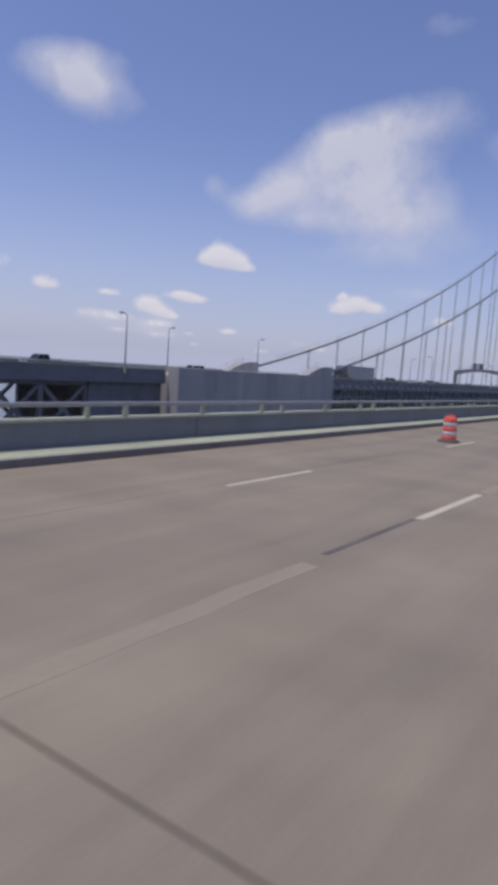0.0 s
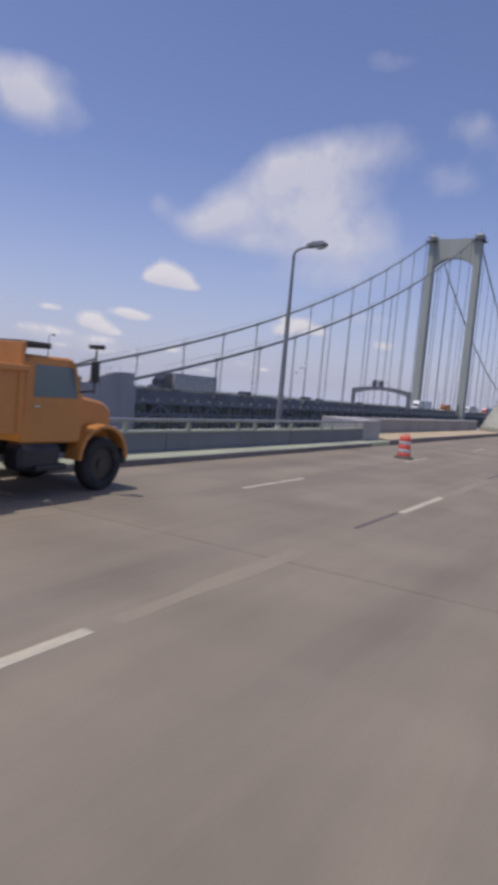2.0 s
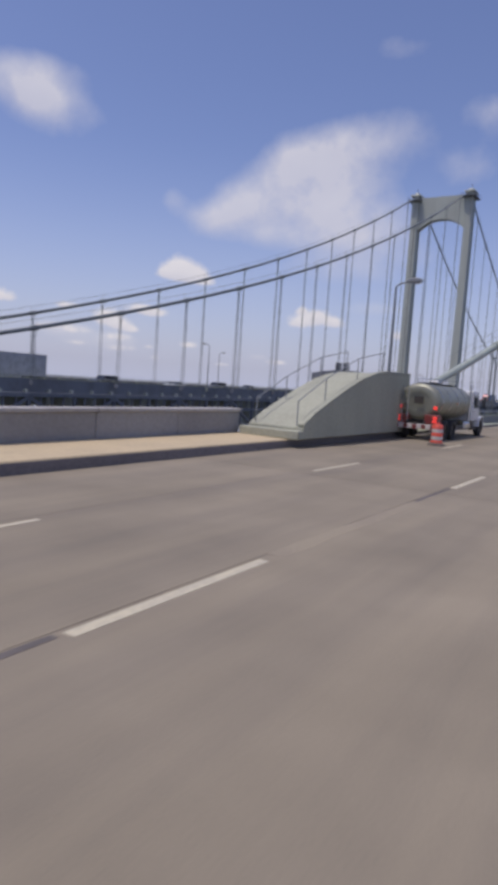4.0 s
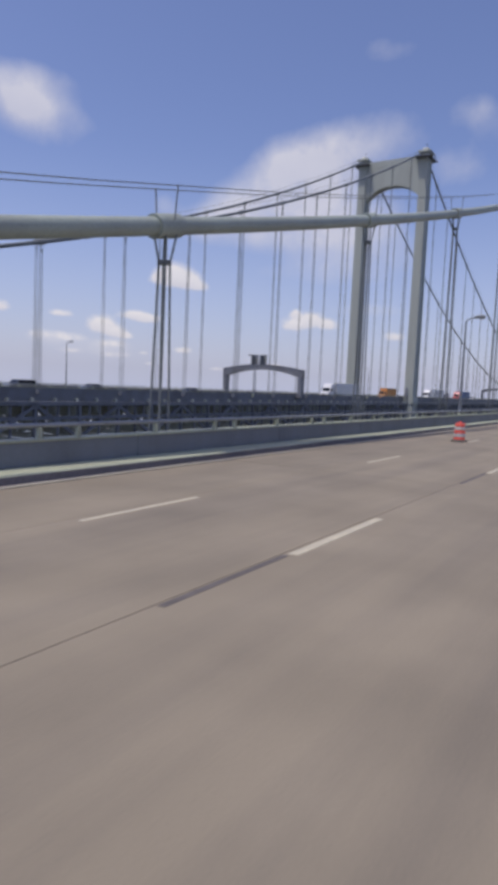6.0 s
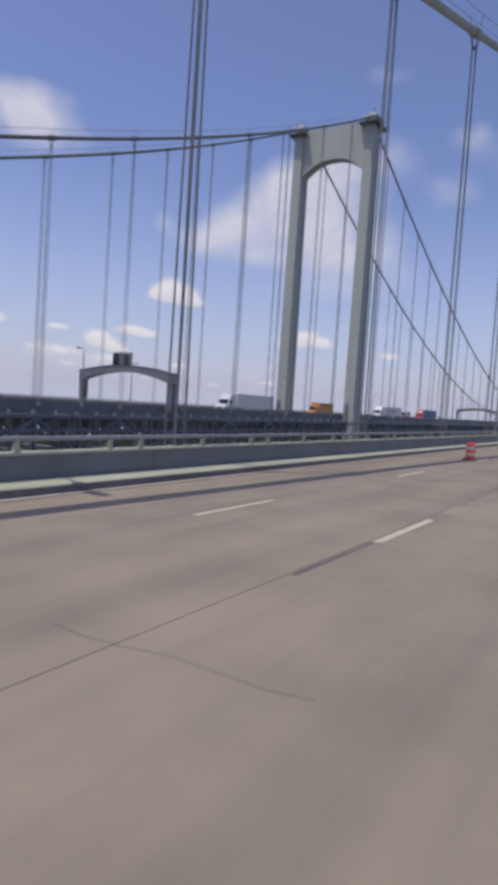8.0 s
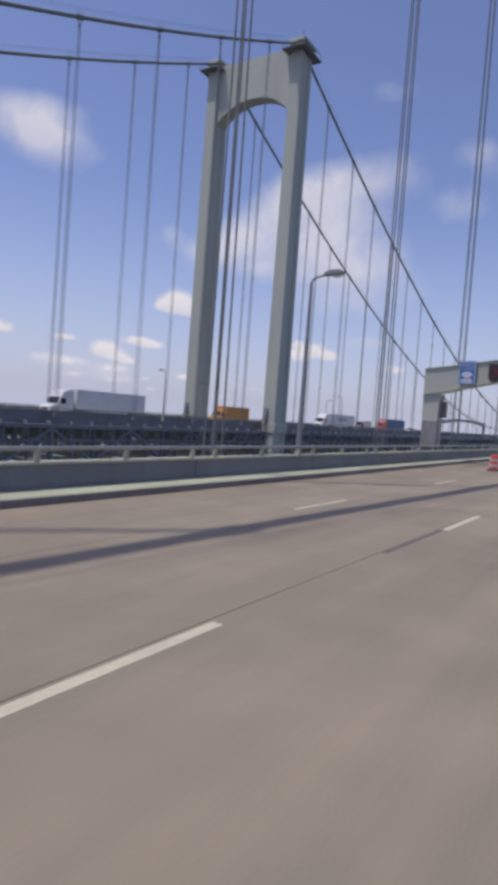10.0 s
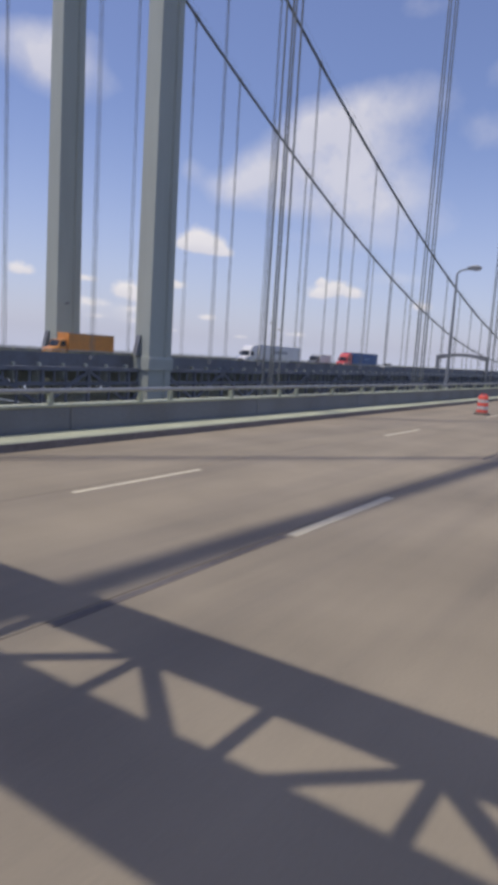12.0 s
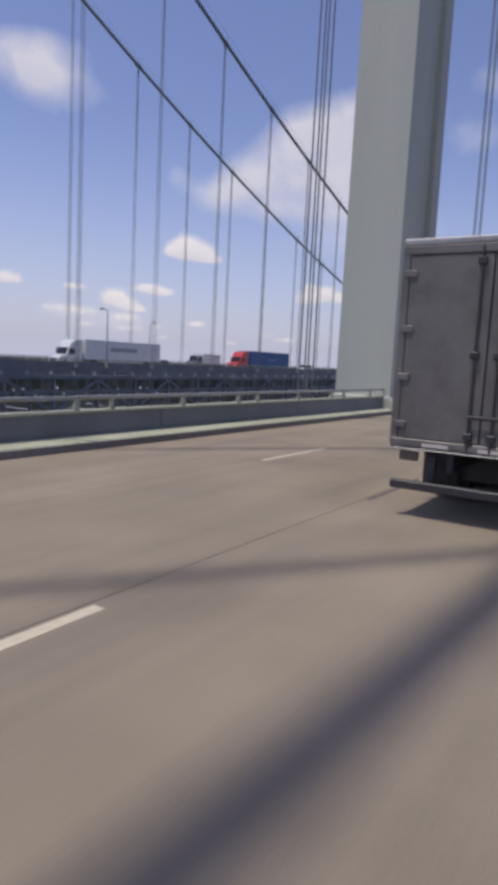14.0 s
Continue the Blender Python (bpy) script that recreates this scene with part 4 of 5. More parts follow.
# Far gantries take the darkened steel, which paints in their shade against the sky.
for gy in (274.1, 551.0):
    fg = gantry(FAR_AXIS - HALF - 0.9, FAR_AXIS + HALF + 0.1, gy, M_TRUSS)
    tagged(fg, "arched steel gantry over the twin bridge, darkened for shade")
    if gy < 300:
        for dx in (-3.2, -0.9):
            sb = part("sign_panel", one(box, (FAR_AXIS + dx - 1.0, gy + 0.7, 7.5), (FAR_AXIS + dx + 1.0, gy + 0.85, 9.7), 0.03), M_RAIL, fg, "back of a grey sign panel")
            part("bracket", one(box, (FAR_AXIS + dx - 0.1, gy - 0.5, 6.9), (FAR_AXIS + dx + 0.1, gy + 0.69, 9.4), 0.02), M_TRUSS, fg)


# ---- street lamps ----
FAR_LAMPS_NEAR = (70.8, 192.3, 254.5, 316.2, 387.9)
FAR_LAMPS_FAR = (99.5, 129.8, 222.0, 285.5, 350.5, 417.8)

def street_lamp(x, y, side, label, group):
    """Tapered pole with a base flange, a bent arm and a cobra-head luminaire that reaches over the road."""
    s = thing("street_lamp", label, "street lamp", group, at=(x, y, 0.05))
    bm = bmnew()
    box(bm, (-0.22, -0.22, 0.0), (0.22, 0.22, 0.06), 0.01)
    turned(bm, [(0.2, 0.06), (0.17, 0.35), (0.135, 0.7), (0.128, 0.75)], 14)
    part("base", bm, M_KERB, s, "flared pale base casting")
    part("pole", one(tube, (0, 0, 0.7), (0, 0, 8.05), 0.125, 14, 0.06), M_POLE, s)
    bm = bmnew()
    pts = [Vector((0, 0, 8.03)), Vector((side * 0.05, 0, 8.17)), Vector((side * 0.25, 0, 8.29)), Vector((side * 0.7, 0, 8.38))]
    for a, b in zip(pts, pts[1:]):
        tube(bm, a, b, 0.05, 10)
    part("arm", bm, M_POLE, s)
    bm = bmnew()
    outline = [(0.6, 8.32), (0.62, 8.47), (0.95, 8.57), (1.35, 8.58), (1.5, 8.47), (1.5, 8.38), (1.2, 8.33)]
    prism(bm, [(side * u, v) for u, v in outline], "y", -0.17, 0.17, 0.04)
    head = part("luminaire", bm, M_POLE, s, "grey cobra-head lamp housing")
    bm = bmnew()
    prism(bm, [(side * u, v) for u, v in ((0.98, 8.325), (1.42, 8.365), (1.36, 8.27), (1.06, 8.25))], "y", -0.12, 0.12, 0.02)
    part("lens", bm, M_LENS, head, "frosted lamp lens")
    return s


for y in (75.9, 133.0, 195.6, 257.6, 319.7, 382.0):
    street_lamp(-13.2, y, 1, "grey steel street lamp outside the bridge parapet", "street lamps")
for y in FAR_LAMPS_NEAR:
    street_lamp(FAR_AXIS + HALF - 0.45, y, -1, "grey steel street lamp on the twin bridge", "street lamps of the twin bridge")
for y in FAR_LAMPS_FAR:
    street_lamp(FAR_AXIS - HALF + 0.45, y, 1, "grey steel street lamp on the twin bridge", "street lamps of the twin bridge")


# ---- traffic drums ----
def traffic_drum(x, y, turn):
    d = thing("traffic_drum", "orange plastic traffic drum with white bands and rubber base", "traffic drum", "traffic drums", at=(x, y, 0.002))
    d.rotation_euler = (0, 0, radians(turn))
    bm = bmnew()
    turned(bm, [(0.40, 0.0), (0.405, 0.03), (0.36, 0.07), (0.295, 0.10), (0.29, 0.11)], 24)
    part("rubber_base", bm, M_DRUMBASE, d, "grey-black recycled rubber base ring")
    levels = [(0.10, 0.235, 0.272, 0.264, M_ORANGE, "orange_band"), (0.235, 0.40, 0.264, 0.256, M_BAND, "white_band"), (0.40, 0.565, 0.256, 0.248, M_ORANGE, "orange_band"),
              (0.565, 0.72, 0.248, 0.241, M_BAND, "white_band"), (0.72, 0.885, 0.241, 0.232, M_ORANGE, "orange_band")]
    for z0, z1, r0, r1, mat, name in levels:
        bm = bmnew()
        turned(bm, [(r0 - 0.012, z0 + 0.001), (r0, z0 + 0.012), (r1, z1 - 0.012), (r1 - 0.012, z1 - 0.001)], 24)
        part(name, bm, mat, d)
    bm = bmnew()
    turned(bm, [(0.222, 0.884), (0.21, 0.915), (0.19, 0.92)], 24)
    part("lid", bm, M_ORANGE, d)
    bm = bmnew()
    for a, b in (((-0.13, 0.915), (-0.11, 0.985)), ((-0.11, 0.985), (0.11, 0.985)), ((0.11, 0.985), (0.13, 0.915))):
        bar(bm, (a[0], 0, a[1]), (b[0], 0, b[1]), 0.05, 0.03)
    part("handle", bm, M_ORANGE, d)
    return d


for i, (x, y) in enumerate(((-7.93, 28.7), (-7.93, 77.2), (-8.0, 125.6), (-7.75, 173.8), (-7.85, 222.8), (-7.87, 272.3), (-7.98, 308.7))):
    traffic_drum(x, y, 37 * i)


# ---- vehicles ----
def wheel(parent, x, y, r, width, name="wheel"):
    """A tyre on a dished rim; x is the outer face's middle, the axle runs along x."""
    bm = bmnew()
    prof = [(r * 0.62, -width / 2), (r * 0.94, -width / 2), (r, -width * 0.32), (r, width * 0.32), (r * 0.94, width / 2), (r * 0.62, width / 2)]
    seg = 22
    rings = [[bm.verts.new((w, rr * math.cos(i * math.tau / seg), rr * math.sin(i * math.tau / seg))) for i in range(seg)] for rr, w in prof]
    for a, b in zip(rings, rings[1:]):
        for i in range(seg):
            bm.faces.new((a[i], a[(i + 1) % seg], b[(i + 1) % seg], b[i])).smooth = True
    for a, b in ((rings[-1], rings[0]),):
        for i in range(seg):
            bm.faces.new((a[i], a[(i + 1) % seg], b[(i + 1) % seg], b[i]))
    w = part(name, bm, M_RUBBER, parent, "black rubber tyre")
    w.location = (x, y, r)
    bm = bmnew()
    tube(bm, (-width * 0.3, 0, 0), (width * 0.3, 0, 0), r * 0.61, 18)
    tube(bm, (-width * 0.42, 0, 0), (width * 0.42, 0, 0), r * 0.22, 12)
    part("rim", bm, M_RIM, w, "dusty steel rim, darkened for wheel shadow")
    return w


def P(parent, name, mat, a, b, bev=0.02, label=""):
    return part(name, one(box, a, b, bev), mat, parent, label)


def side_profile(parent, name, pts, x0, x1, mat, bev=0.03, label=""):
    """A body part from its outline seen from the side."""
    bm = bmnew()
    prism(bm, pts, "x", x0, x1, bev)
    return part(name, bm, mat, parent, label)


# --- work truck with crash cushion, parked in the closed lane, facing +y ---
def crash_truck(x, y):
    t = thing("crash_cushion_truck", "orange dump truck towing a yellow chevron crash cushion, parked", "truck", at=(x, y, 0))
    W = 1.12
    # crash cushion, 0 to 4.2 m
    cush = P(t, "crash_cushion", M_TRUCKBOX, (-0.12, 0.06, 0.46), (0.12, 4.15, 0.62), 0.03, "open steel framed crash cushion")
    for yy in (0.9, 1.7, 2.5, 3.3, 4.1):
        P(cush, "cross_member", M_RIM, (-1.02, yy - 0.06, 0.5), (1.02, yy + 0.06, 0.62), 0.01)
    P(cush, "deck_sheet", M_TRUCKBOX, (-0.95, 2.6, 0.64), (0.95, 4.05, 0.68), 0.008, "grimy sheet over the frame")
    for sx in (-1, 1):
        for z in (0.36, 0.9):
            P(cush, "frame_rail", (M_GREYLET, M_YELLOW)[z > 0.5], (sx * 1.07 - 0.05, 0.05, z - 0.035), (sx * 1.07 + 0.05, 4.2, z + 0.035), 0.01, "painted frame rail")
        for i in range(6):
            yy = 0.1 + i * 0.8
            P(cush, "frame_post", M_REDSTRIPE, (sx * 1.07 - 0.04, yy - 0.04, 0.39), (sx * 1.07 + 0.04, yy + 0.04, 0.87), 0.005)
            if i < 5:
                part("frame_brace", one(bar, (sx * 1.04, yy + 0.06, 0.42 if i % 2 else 0.84), (sx * 1.04, yy + 0.74, 0.84 if i % 2 else 0.42), 0.03, 0.07), M_DARK, cush)
        for i in range(10):
            yy = 0.2 + i * 0.38
            P(cush, "side_stripe", (M_DULLBOARD, M_RIM, M_DULLBOARD, M_TRUCKBOX)[i % 4], (sx * 1.0 - 0.012, yy, 0.42), (sx * 1.0 + 0.012, yy + 0.34, 0.86), 0.004)
    back = P(cush, "chevron_panel", M_YELLOW, (-1.12, -0.04, 0.31), (1.12, 0.03, 0.95), 0.01, "yellow panel with black chevrons")
    for i in range(7):
        for sx in (-1, 1):
            u = i * 0.34 - 0.55
            pts = []
            for a, b in ((u, 0.93), (u + 0.17, 0.93), (u + 0.17 + 0.6, 0.33), (u + 0.6, 0.33)):
                pts.append((a, b))
            lo, hi = 0.02, 1.09
            # clip the slanted stripe to its half of the panel
            clipped = []
            n = len(pts)
            for lim, keep in ((lo, 1), (hi, -1)):
                out = []
                for j in range(n):
                    p, q = pts[j], pts[(j + 1) % n]
                    pin, qin = (p[0] - lim) * keep >= 0, (q[0] - lim) * keep >= 0
                    if pin:
                        out.append(p)
                    if pin != qin:
                        f = (lim - p[0]) / (q[0] - p[0])
                        out.append((lim, p[1] + f * (q[1] - p[1])))
                pts, n = out, len(out)
                if n < 3:
                    break
            if n < 3:
                continue
            bm = bmnew()
            prism(bm, [(sx * a, b) for a, b in pts], "y", -0.047, -0.041)
            part("chevron_stripe", bm, M_BLACKSTRIPE, back)
    bm = bmnew()
    for s in (-1, 1):
        bar(bm, (s * 0.9, 4.1, 0.45), (s * 0.45, 5.0, 0.75), 0.12, 0.16)
        bar(bm, (s * 1.0, 4.1, 0.95), (-s * 0.6, 4.95, 0.8), 0.08, 0.08)
    part("tow_frame", bm, M_DARK, t)
    # chassis
    for sx in (-1, 1):
        P(t, "chassis_rail", M_DARK, (sx * 0.45 - 0.06, 4.5, 0.72), (sx * 0.45 + 0.06, 10.5, 0.98), 0.01)
    # dump body
    bm = bmnew()
    prism(bm, [(-W, 1.15), (W, 1.15), (W, 2.25), (W - 0.07, 2.25), (W - 0.1, 1.3), (-W + 0.1, 1.3), (-W + 0.07, 2.25), (-W, 2.25)], "y", 4.75, 7.9, 0.012)
    body = part("dump_body", bm, M_TRUCK, t, "open orange dump body")
    for sx in (-1, 1):
        for i in range(6):
            yy = 4.85 + i * 0.58
            P(body, "side_rib", M_TRUCK, (sx * (W + 0.012) - 0.014, yy, 1.2), (sx * (W + 0.012) + 0.014, yy + 0.07, 2.2), 0.006)
        P(body, "top_rail", M_TRUCK, (sx * (W + 0.03) - 0.07, 4.75, 2.2), (sx * (W + 0.03) + 0.07, 7.9, 2.31), 0.015)
    gate = P(body, "tailgate", M_TRUCK, (-W + 0.02, 4.68, 1.2), (W - 0.02, 4.748, 2.24), 0.015)
    P(gate, "tailgate_board", M_SAND, (-0.5, 4.655, 1.6), (0.62, 4.677, 2.12), 0.006, "weathered pale board")
    for sx in (-1, 1):
        pan = P(gate, "marker_panel", M_BAND, (sx * 0.88 - 0.2, 4.65, 1.3), (sx * 0.88 + 0.2, 4.676, 2.2), 0.006, "striped orange and white marker panel")
        for i in range(3):
            bm = bmnew()
            z = 1.35 + i * 0.3
            prism(bm, [(sx * 0.69, z), (sx * 1.07, z + 0.28), (sx * 1.07, z + 0.42), (sx * 0.69, z + 0.14)], "y", 4.642, 4.648)
            part("marker_stripe", bm, M_TRUCK, pan)
        P(t, "stake", M_DARK, (sx * 0.62 - 0.06, 4.56, 0.7), (sx * 0.62 + 0.06, 4.64, 2.5), 0.01)
        P(t, "tail_lamp", M_TAIL, (sx * 0.98 - 0.1, 4.6, 0.98), (sx * 0.98 + 0.1, 4.67, 1.12), 0.01)
    P(body, "headboard", M_TRUCK, (-W, 7.8, 2.2), (W, 7.9, 2.7), 0.02)
    P(t, "cab_shield", M_RIM, (-1.1, 7.81, 2.62), (1.1, 8.45, 2.72), 0.02, "dark steel cab shield")
    # arrow board, folded up behind the cab
    ab = P(t, "arrow_board", M_DARK, (-0.78, 5.35, 2.32), (1.22, 5.55, 3.55), 0.03, "black arrow board on a steel frame")
    for sx in (-0.5, 0.95):
        P(ab, "board_post", M_DARK, (sx - 0.05, 5.56, 2.0), (sx + 0.05, 5.66, 3.4), 0.01)
    P(ab, "board_housing", M_DARK, (-0.7, 5.57, 2.5), (1.14, 6.35, 3.48), 0.04)
    # cab and bonnet
    cab = side_profile(t, "cab", [(8, 0.95), (9.42, 0.95), (9.42, 1.75), (9.2, 2.4), (9.07, 2.5), (8.09, 2.5), (8, 2.4)], -0.98, 0.98, M_TRUCK, 0.04, "orange truck cab")
    for sx in (-1, 1):
        bm = bmnew()
        prism(bm, [(8.22, 1.78), (9.25, 1.78), (9.11, 2.34), (8.22, 2.34)], "x", sx * 0.982 - 0.006, sx * 0.982 + 0.006, 0.003)
        part("side_window", bm, M_CABGLASS, cab)
        P(cab, "door_handle", M_CHROME, (sx * 0.99 - 0.015, 8.22, 1.6), (sx * 0.99 + 0.015, 8.36, 1.64), 0.005)
        P(cab, "step", M_DARK, (sx * 1.0 - 0.15, 8.22, 0.5), (sx * 1.0 + 0.15, 8.93, 0.6), 0.01)
        bm = bmnew()
        tube(bm, (sx * 0.96, 9.15, 2.4), (sx * 1.25, 9.38, 2.55), 0.018, 8)
        tube(bm, (sx * 0.96, 9.29, 1.9), (sx * 1.25, 9.38, 1.95), 0.018, 8)
        tube(bm, (sx * 1.25, 9.38, 1.9), (sx * 1.25, 9.38, 2.75), 0.018, 8)
        m = part("mirror_bracket", bm, M_DARK, cab)
        P(m, "mirror", M_DARK, (sx * 1.25 - 0.1, 9.34, 2.1), (sx * 1.25 + 0.1, 9.41, 2.5), 0.02)
        P(m, "work_lamp", M_DARK, (sx * 1.25 - 0.16, 9.31, 2.72), (sx * 1.25 + 0.16, 9.45, 2.8), 0.02)
        bm = bmnew()
        arch = [(9.43 + 0.68 * math.cos(math.pi * i / 10) + 0.55, 0.62 + 0.68 * math.sin(math.pi * i / 10)) for i in range(11)]
        arch += [(p[0] * 0.9 + 9.98 * 0.1, p[1] * 0.9 + 0.062) for p in reversed(arch)]
        prism(bm, arch, "x", sx * 0.88 - 0.2, sx * 0.88 + 0.2, 0.01)
        part("front_fender", bm, M_TRUCK, t)
        P(t, "headlamp", M_HEAD, (sx * 0.72 - 0.13, 10.47, 1.02), (sx * 0.72 + 0.13, 10.52, 1.24), 0.02)
    P(cab, "windscreen", M_CABGLASS, (-0.9, 9.29, 1.9), (0.9, 9.4, 2.2), 0.01)
    side_profile(t, "bonnet", [(9.43, 1.0), (10.49, 1.0), (10.49, 1.55), (10.27, 1.72), (9.43, 1.86)], -0.72, 0.72, M_TRUCK, 0.06)
    P(t, "grille", M_DARK, (-0.5, 10.50, 1.02), (0.5, 10.53, 1.5), 0.01)
    P(t, "front_bumper", M_DARK, (-1.02, 10.54, 0.5), (1.02, 10.70, 0.82), 0.03)
    P(t, "fuel_tank", M_DARK, (0.6, 7.9, 0.5), (1.1, 8.85, 0.95), 0.08)
    P(t, "beacon", M_TRUCK, (-0.12, 8.49, 2.502), (0.12, 8.7, 2.62), 0.03)
    for sx in (-1, 1):
        wheel(t, sx * 0.9, 9.98, 0.52, 0.3)
        wheel(t, sx * 0.9, 6.3, 0.52, 0.3)
        wheel(t, sx * 0.58, 6.3, 0.52, 0.28)
        P(t, "mudflap", M_RUBBER, (sx * 0.88 - 0.3, 5.55, 0.25), (sx * 0.88 + 0.3, 5.58, 1.1), 0.005)
    return t


crash_truck(-9.83, 50.4)


# --- tank truck parked in the closed lane, facing +y ---
def tank_truck(x, y):
    t = thing("tank_truck", "silver tank truck with red lamps, parked in the closed lane", "truck", at=(x, y, 0))
    bm = bmnew()
    seg = 26
    ring = lambda yy, k: [bm.verts.new((1.08 * k * math.cos(i * math.tau / seg), yy, 1.86 + 0.88 * k * math.sin(i * math.tau / seg))) for i in range(seg)]
    rings = [ring(0.25, 0.45), ring(0.12, 0.8), ring(0.3, 0.97), ring(0.45, 1.0), ring(5.9, 1.0), ring(6.1, 0.9), ring(6.15, 0.5)]
    for a, b in zip(rings, rings[1:]):
        for i in range(seg):
            bm.faces.new((a[i], a[(i + 1) % seg], b[(i + 1) % seg], b[i])).smooth = True
    bm.faces.new(list(reversed(rings[0])))
    bm.faces.new(rings[-1])
    tank = part("tank", bm, M_TANK, t, "oval brushed metal tank")
    for yy in (0.5, 1.9, 3.3, 4.7):
        bm = bmnew()
        n = 26
        a = [(1.1 * math.cos(i * math.tau / n), 1.86 + 0.9 * math.sin(i * math.tau / n)) for i in range(n)]
        prism(bm, a, "y", yy, yy + 0.07)
        part("hoop", bm, M_CHROME, tank)
    P(tank, "walkway", M_DARK, (-0.3, 0.6, 2.75), (0.3, 5.8, 2.79), 0.01)
    bm = bmnew()
    for sx in (-0.3, 0.3):
        tube(bm, (sx, 0.7, 2.79), (sx, 0.7, 2.98), 0.02, 6)
        tube(bm, (sx, 5.7, 2.79), (sx, 5.7, 2.98), 0.02, 6)
        tube(bm, (sx, 0.7, 2.98), (sx, 5.7, 2.98), 0.02, 6)
    part("guard_rail", bm, M_CHROME, tank)
    P(tank, "hatch", M_CHROME, (-0.25, 2.4, 2.79), (0.25, 2.9, 2.92), 0.04)
    bm = bmnew()
    for sx in (-0.75, -0.45):
        tube(bm, (sx, 0.02, 0.75), (sx, 0.02, 2.55), 0.022, 6)
    for i in range(6):
        tube(bm, (-0.75, 0.02, 0.9 + i * 0.3), (-0.45, 0.02, 0.9 + i * 0.3), 0.018, 6)
    part("ladder", bm, M_CHROME, t)
    P(t, "rear_panel", M_RIM, (-0.2, 0.06, 1.75), (0.25, 0.1, 2.1), 0.01, "dark steel rear panel")
    P(t, "rear_bumper", M_BAND, (-1.1, -0.12, 0.55), (1.1, 0.02, 0.78), 0.02, "white and red striped bumper")
    for i in range(5):
        P(t, "bumper_stripe", M_REDSTRIPE, (-1.0 + i * 0.44, -0.127, 0.56), (-0.8 + i * 0.44, -0.121, 0.77), 0.001)
    for sx in (-1, 1):
        P(t, "rear_cabinet", M_REDSTRIPE, (sx * 0.72 - 0.33, 0.02, 0.8), (sx * 0.72 + 0.33, 0.6, 1.25), 0.02)
        for z in (0.95, 1.12):
            P(t, "tail_lamp", M_BRAKE, (sx * 0.9 - 0.1, -0.02, z - 0.06), (sx * 0.9 + 0.1, 0.015, z + 0.06), 0.015)
        P(t, "upper_lamp", M_BRAKE, (sx * 0.85 - 0.08, 0.1, 1.5), (sx * 0.85 + 0.08, 0.2, 1.66), 0.015)
        P(t, "chassis_rail", M_DARK, (sx * 0.42 - 0.06, 0.0, 0.7), (sx * 0.42 + 0.06, 8.2, 0.95), 0.01)
        for yy in (1.3, 2.6, 8.57):
            wheel(t, sx * 0.96, yy, 0.5, 0.3)
        P(t, "mudflap", M_RUBBER, (sx * 0.9 - 0.28, 0.65, 0.15), (sx * 0.9 + 0.28, 0.68, 0.75), 0.005)
    cab = side_profile(t, "cab", [(6.4, 0.9), (8.1, 0.9), (8.15, 1.55), (7.85, 2.45), (7.7, 2.55), (6.5, 2.58), (6.4, 2.5)], -1.06, 1.06, M_WHITE, 0.05, "white truck cab")
    side_profile(t, "bonnet", [(8.1, 0.7), (9.15, 0.7), (9.2, 1.2), (9.05, 1.38), (8.1, 1.58)], -0.8, 0.8, M_WHITE, 0.08)
    bm = bmnew()
    prism(bm, [(8.14, 1.64), (8.17, 1.62), (7.9, 2.4), (7.86, 2.4)], "x", -0.92, 0.92)
    part("windscreen", bm, M_GLASS, cab)
    P(t, "front_bumper", M_CHROME, (-1.12, 9.2, 0.42), (1.12, 9.4, 0.72), 0.03)
    P(t, "grille", M_DARK, (-0.55, 9.18, 0.75), (0.55, 9.23, 1.25), 0.01)
    for sx in (-1, 1):
        bm = bmnew()
        prism(bm, [(6.75, 1.62), (8.0, 1.62), (7.72, 2.36), (6.75, 2.36)], "x", sx * 1.063 - 0.008, sx * 1.063 + 0.008, 0.003)
        part("side_window", bm, M_GLASS, cab)
        P(cab, "door_seam", M_DARK, (sx * 1.064 - 0.003, 6.66, 0.98), (sx * 1.064 + 0.003, 6.675, 2.4), 0.0)
        P(cab, "door_handle", M_CHROME, (sx * 1.08 - 0.015, 6.8, 1.42), (sx * 1.08 + 0.015, 6.98, 1.46), 0.005)
        P(cab, "step", M_DARK, (sx * 1.0 - 0.14, 6.6, 0.42), (sx * 1.0 + 0.14, 7.3, 0.52), 0.01)
        P(cab, "mirror", M_DARK, (sx * 1.3 - 0.1, 8.0, 1.75), (sx * 1.3 + 0.1, 8.08, 2.2), 0.02)
        part("mirror_arm", one(tube, (sx * 1.05, 8.0, 2.0), (sx * 1.3, 8.04, 2.0), 0.02, 8), M_DARK, cab)
        bm = bmnew()
        arch = [(8.55 + 0.62 * math.cos(math.pi * k / 10) + 0.02, 0.55 + 0.62 * math.sin(math.pi * k / 10)) for k in range(11)]
        arch += [(p[0] * 0.9 + 8.57 * 0.1, p[1] * 0.9 + 0.055) for p in reversed(arch)]
        prism(bm, arch, "x", sx * 0.95 - 0.2, sx * 0.95 + 0.2, 0.01)
        part("front_fender", bm, M_WHITE, t)
        P(t, "headlamp", M_HEAD, (sx * 0.72 - 0.14, 9.15, 0.95), (sx * 0.72 + 0.14, 9.24, 1.15), 0.02)
        P(t, "fuel_tank", M_CHROME, (sx * 0.9 - 0.22, 4.9, 0.45), (sx * 0.9 + 0.22, 6.1, 0.9), 0.1)
        P(t, "side_guard", M_DARK, (sx * 1.05 - 0.03, 3.3, 0.55), (sx * 1.05 + 0.03, 4.8, 0.7), 0.01)
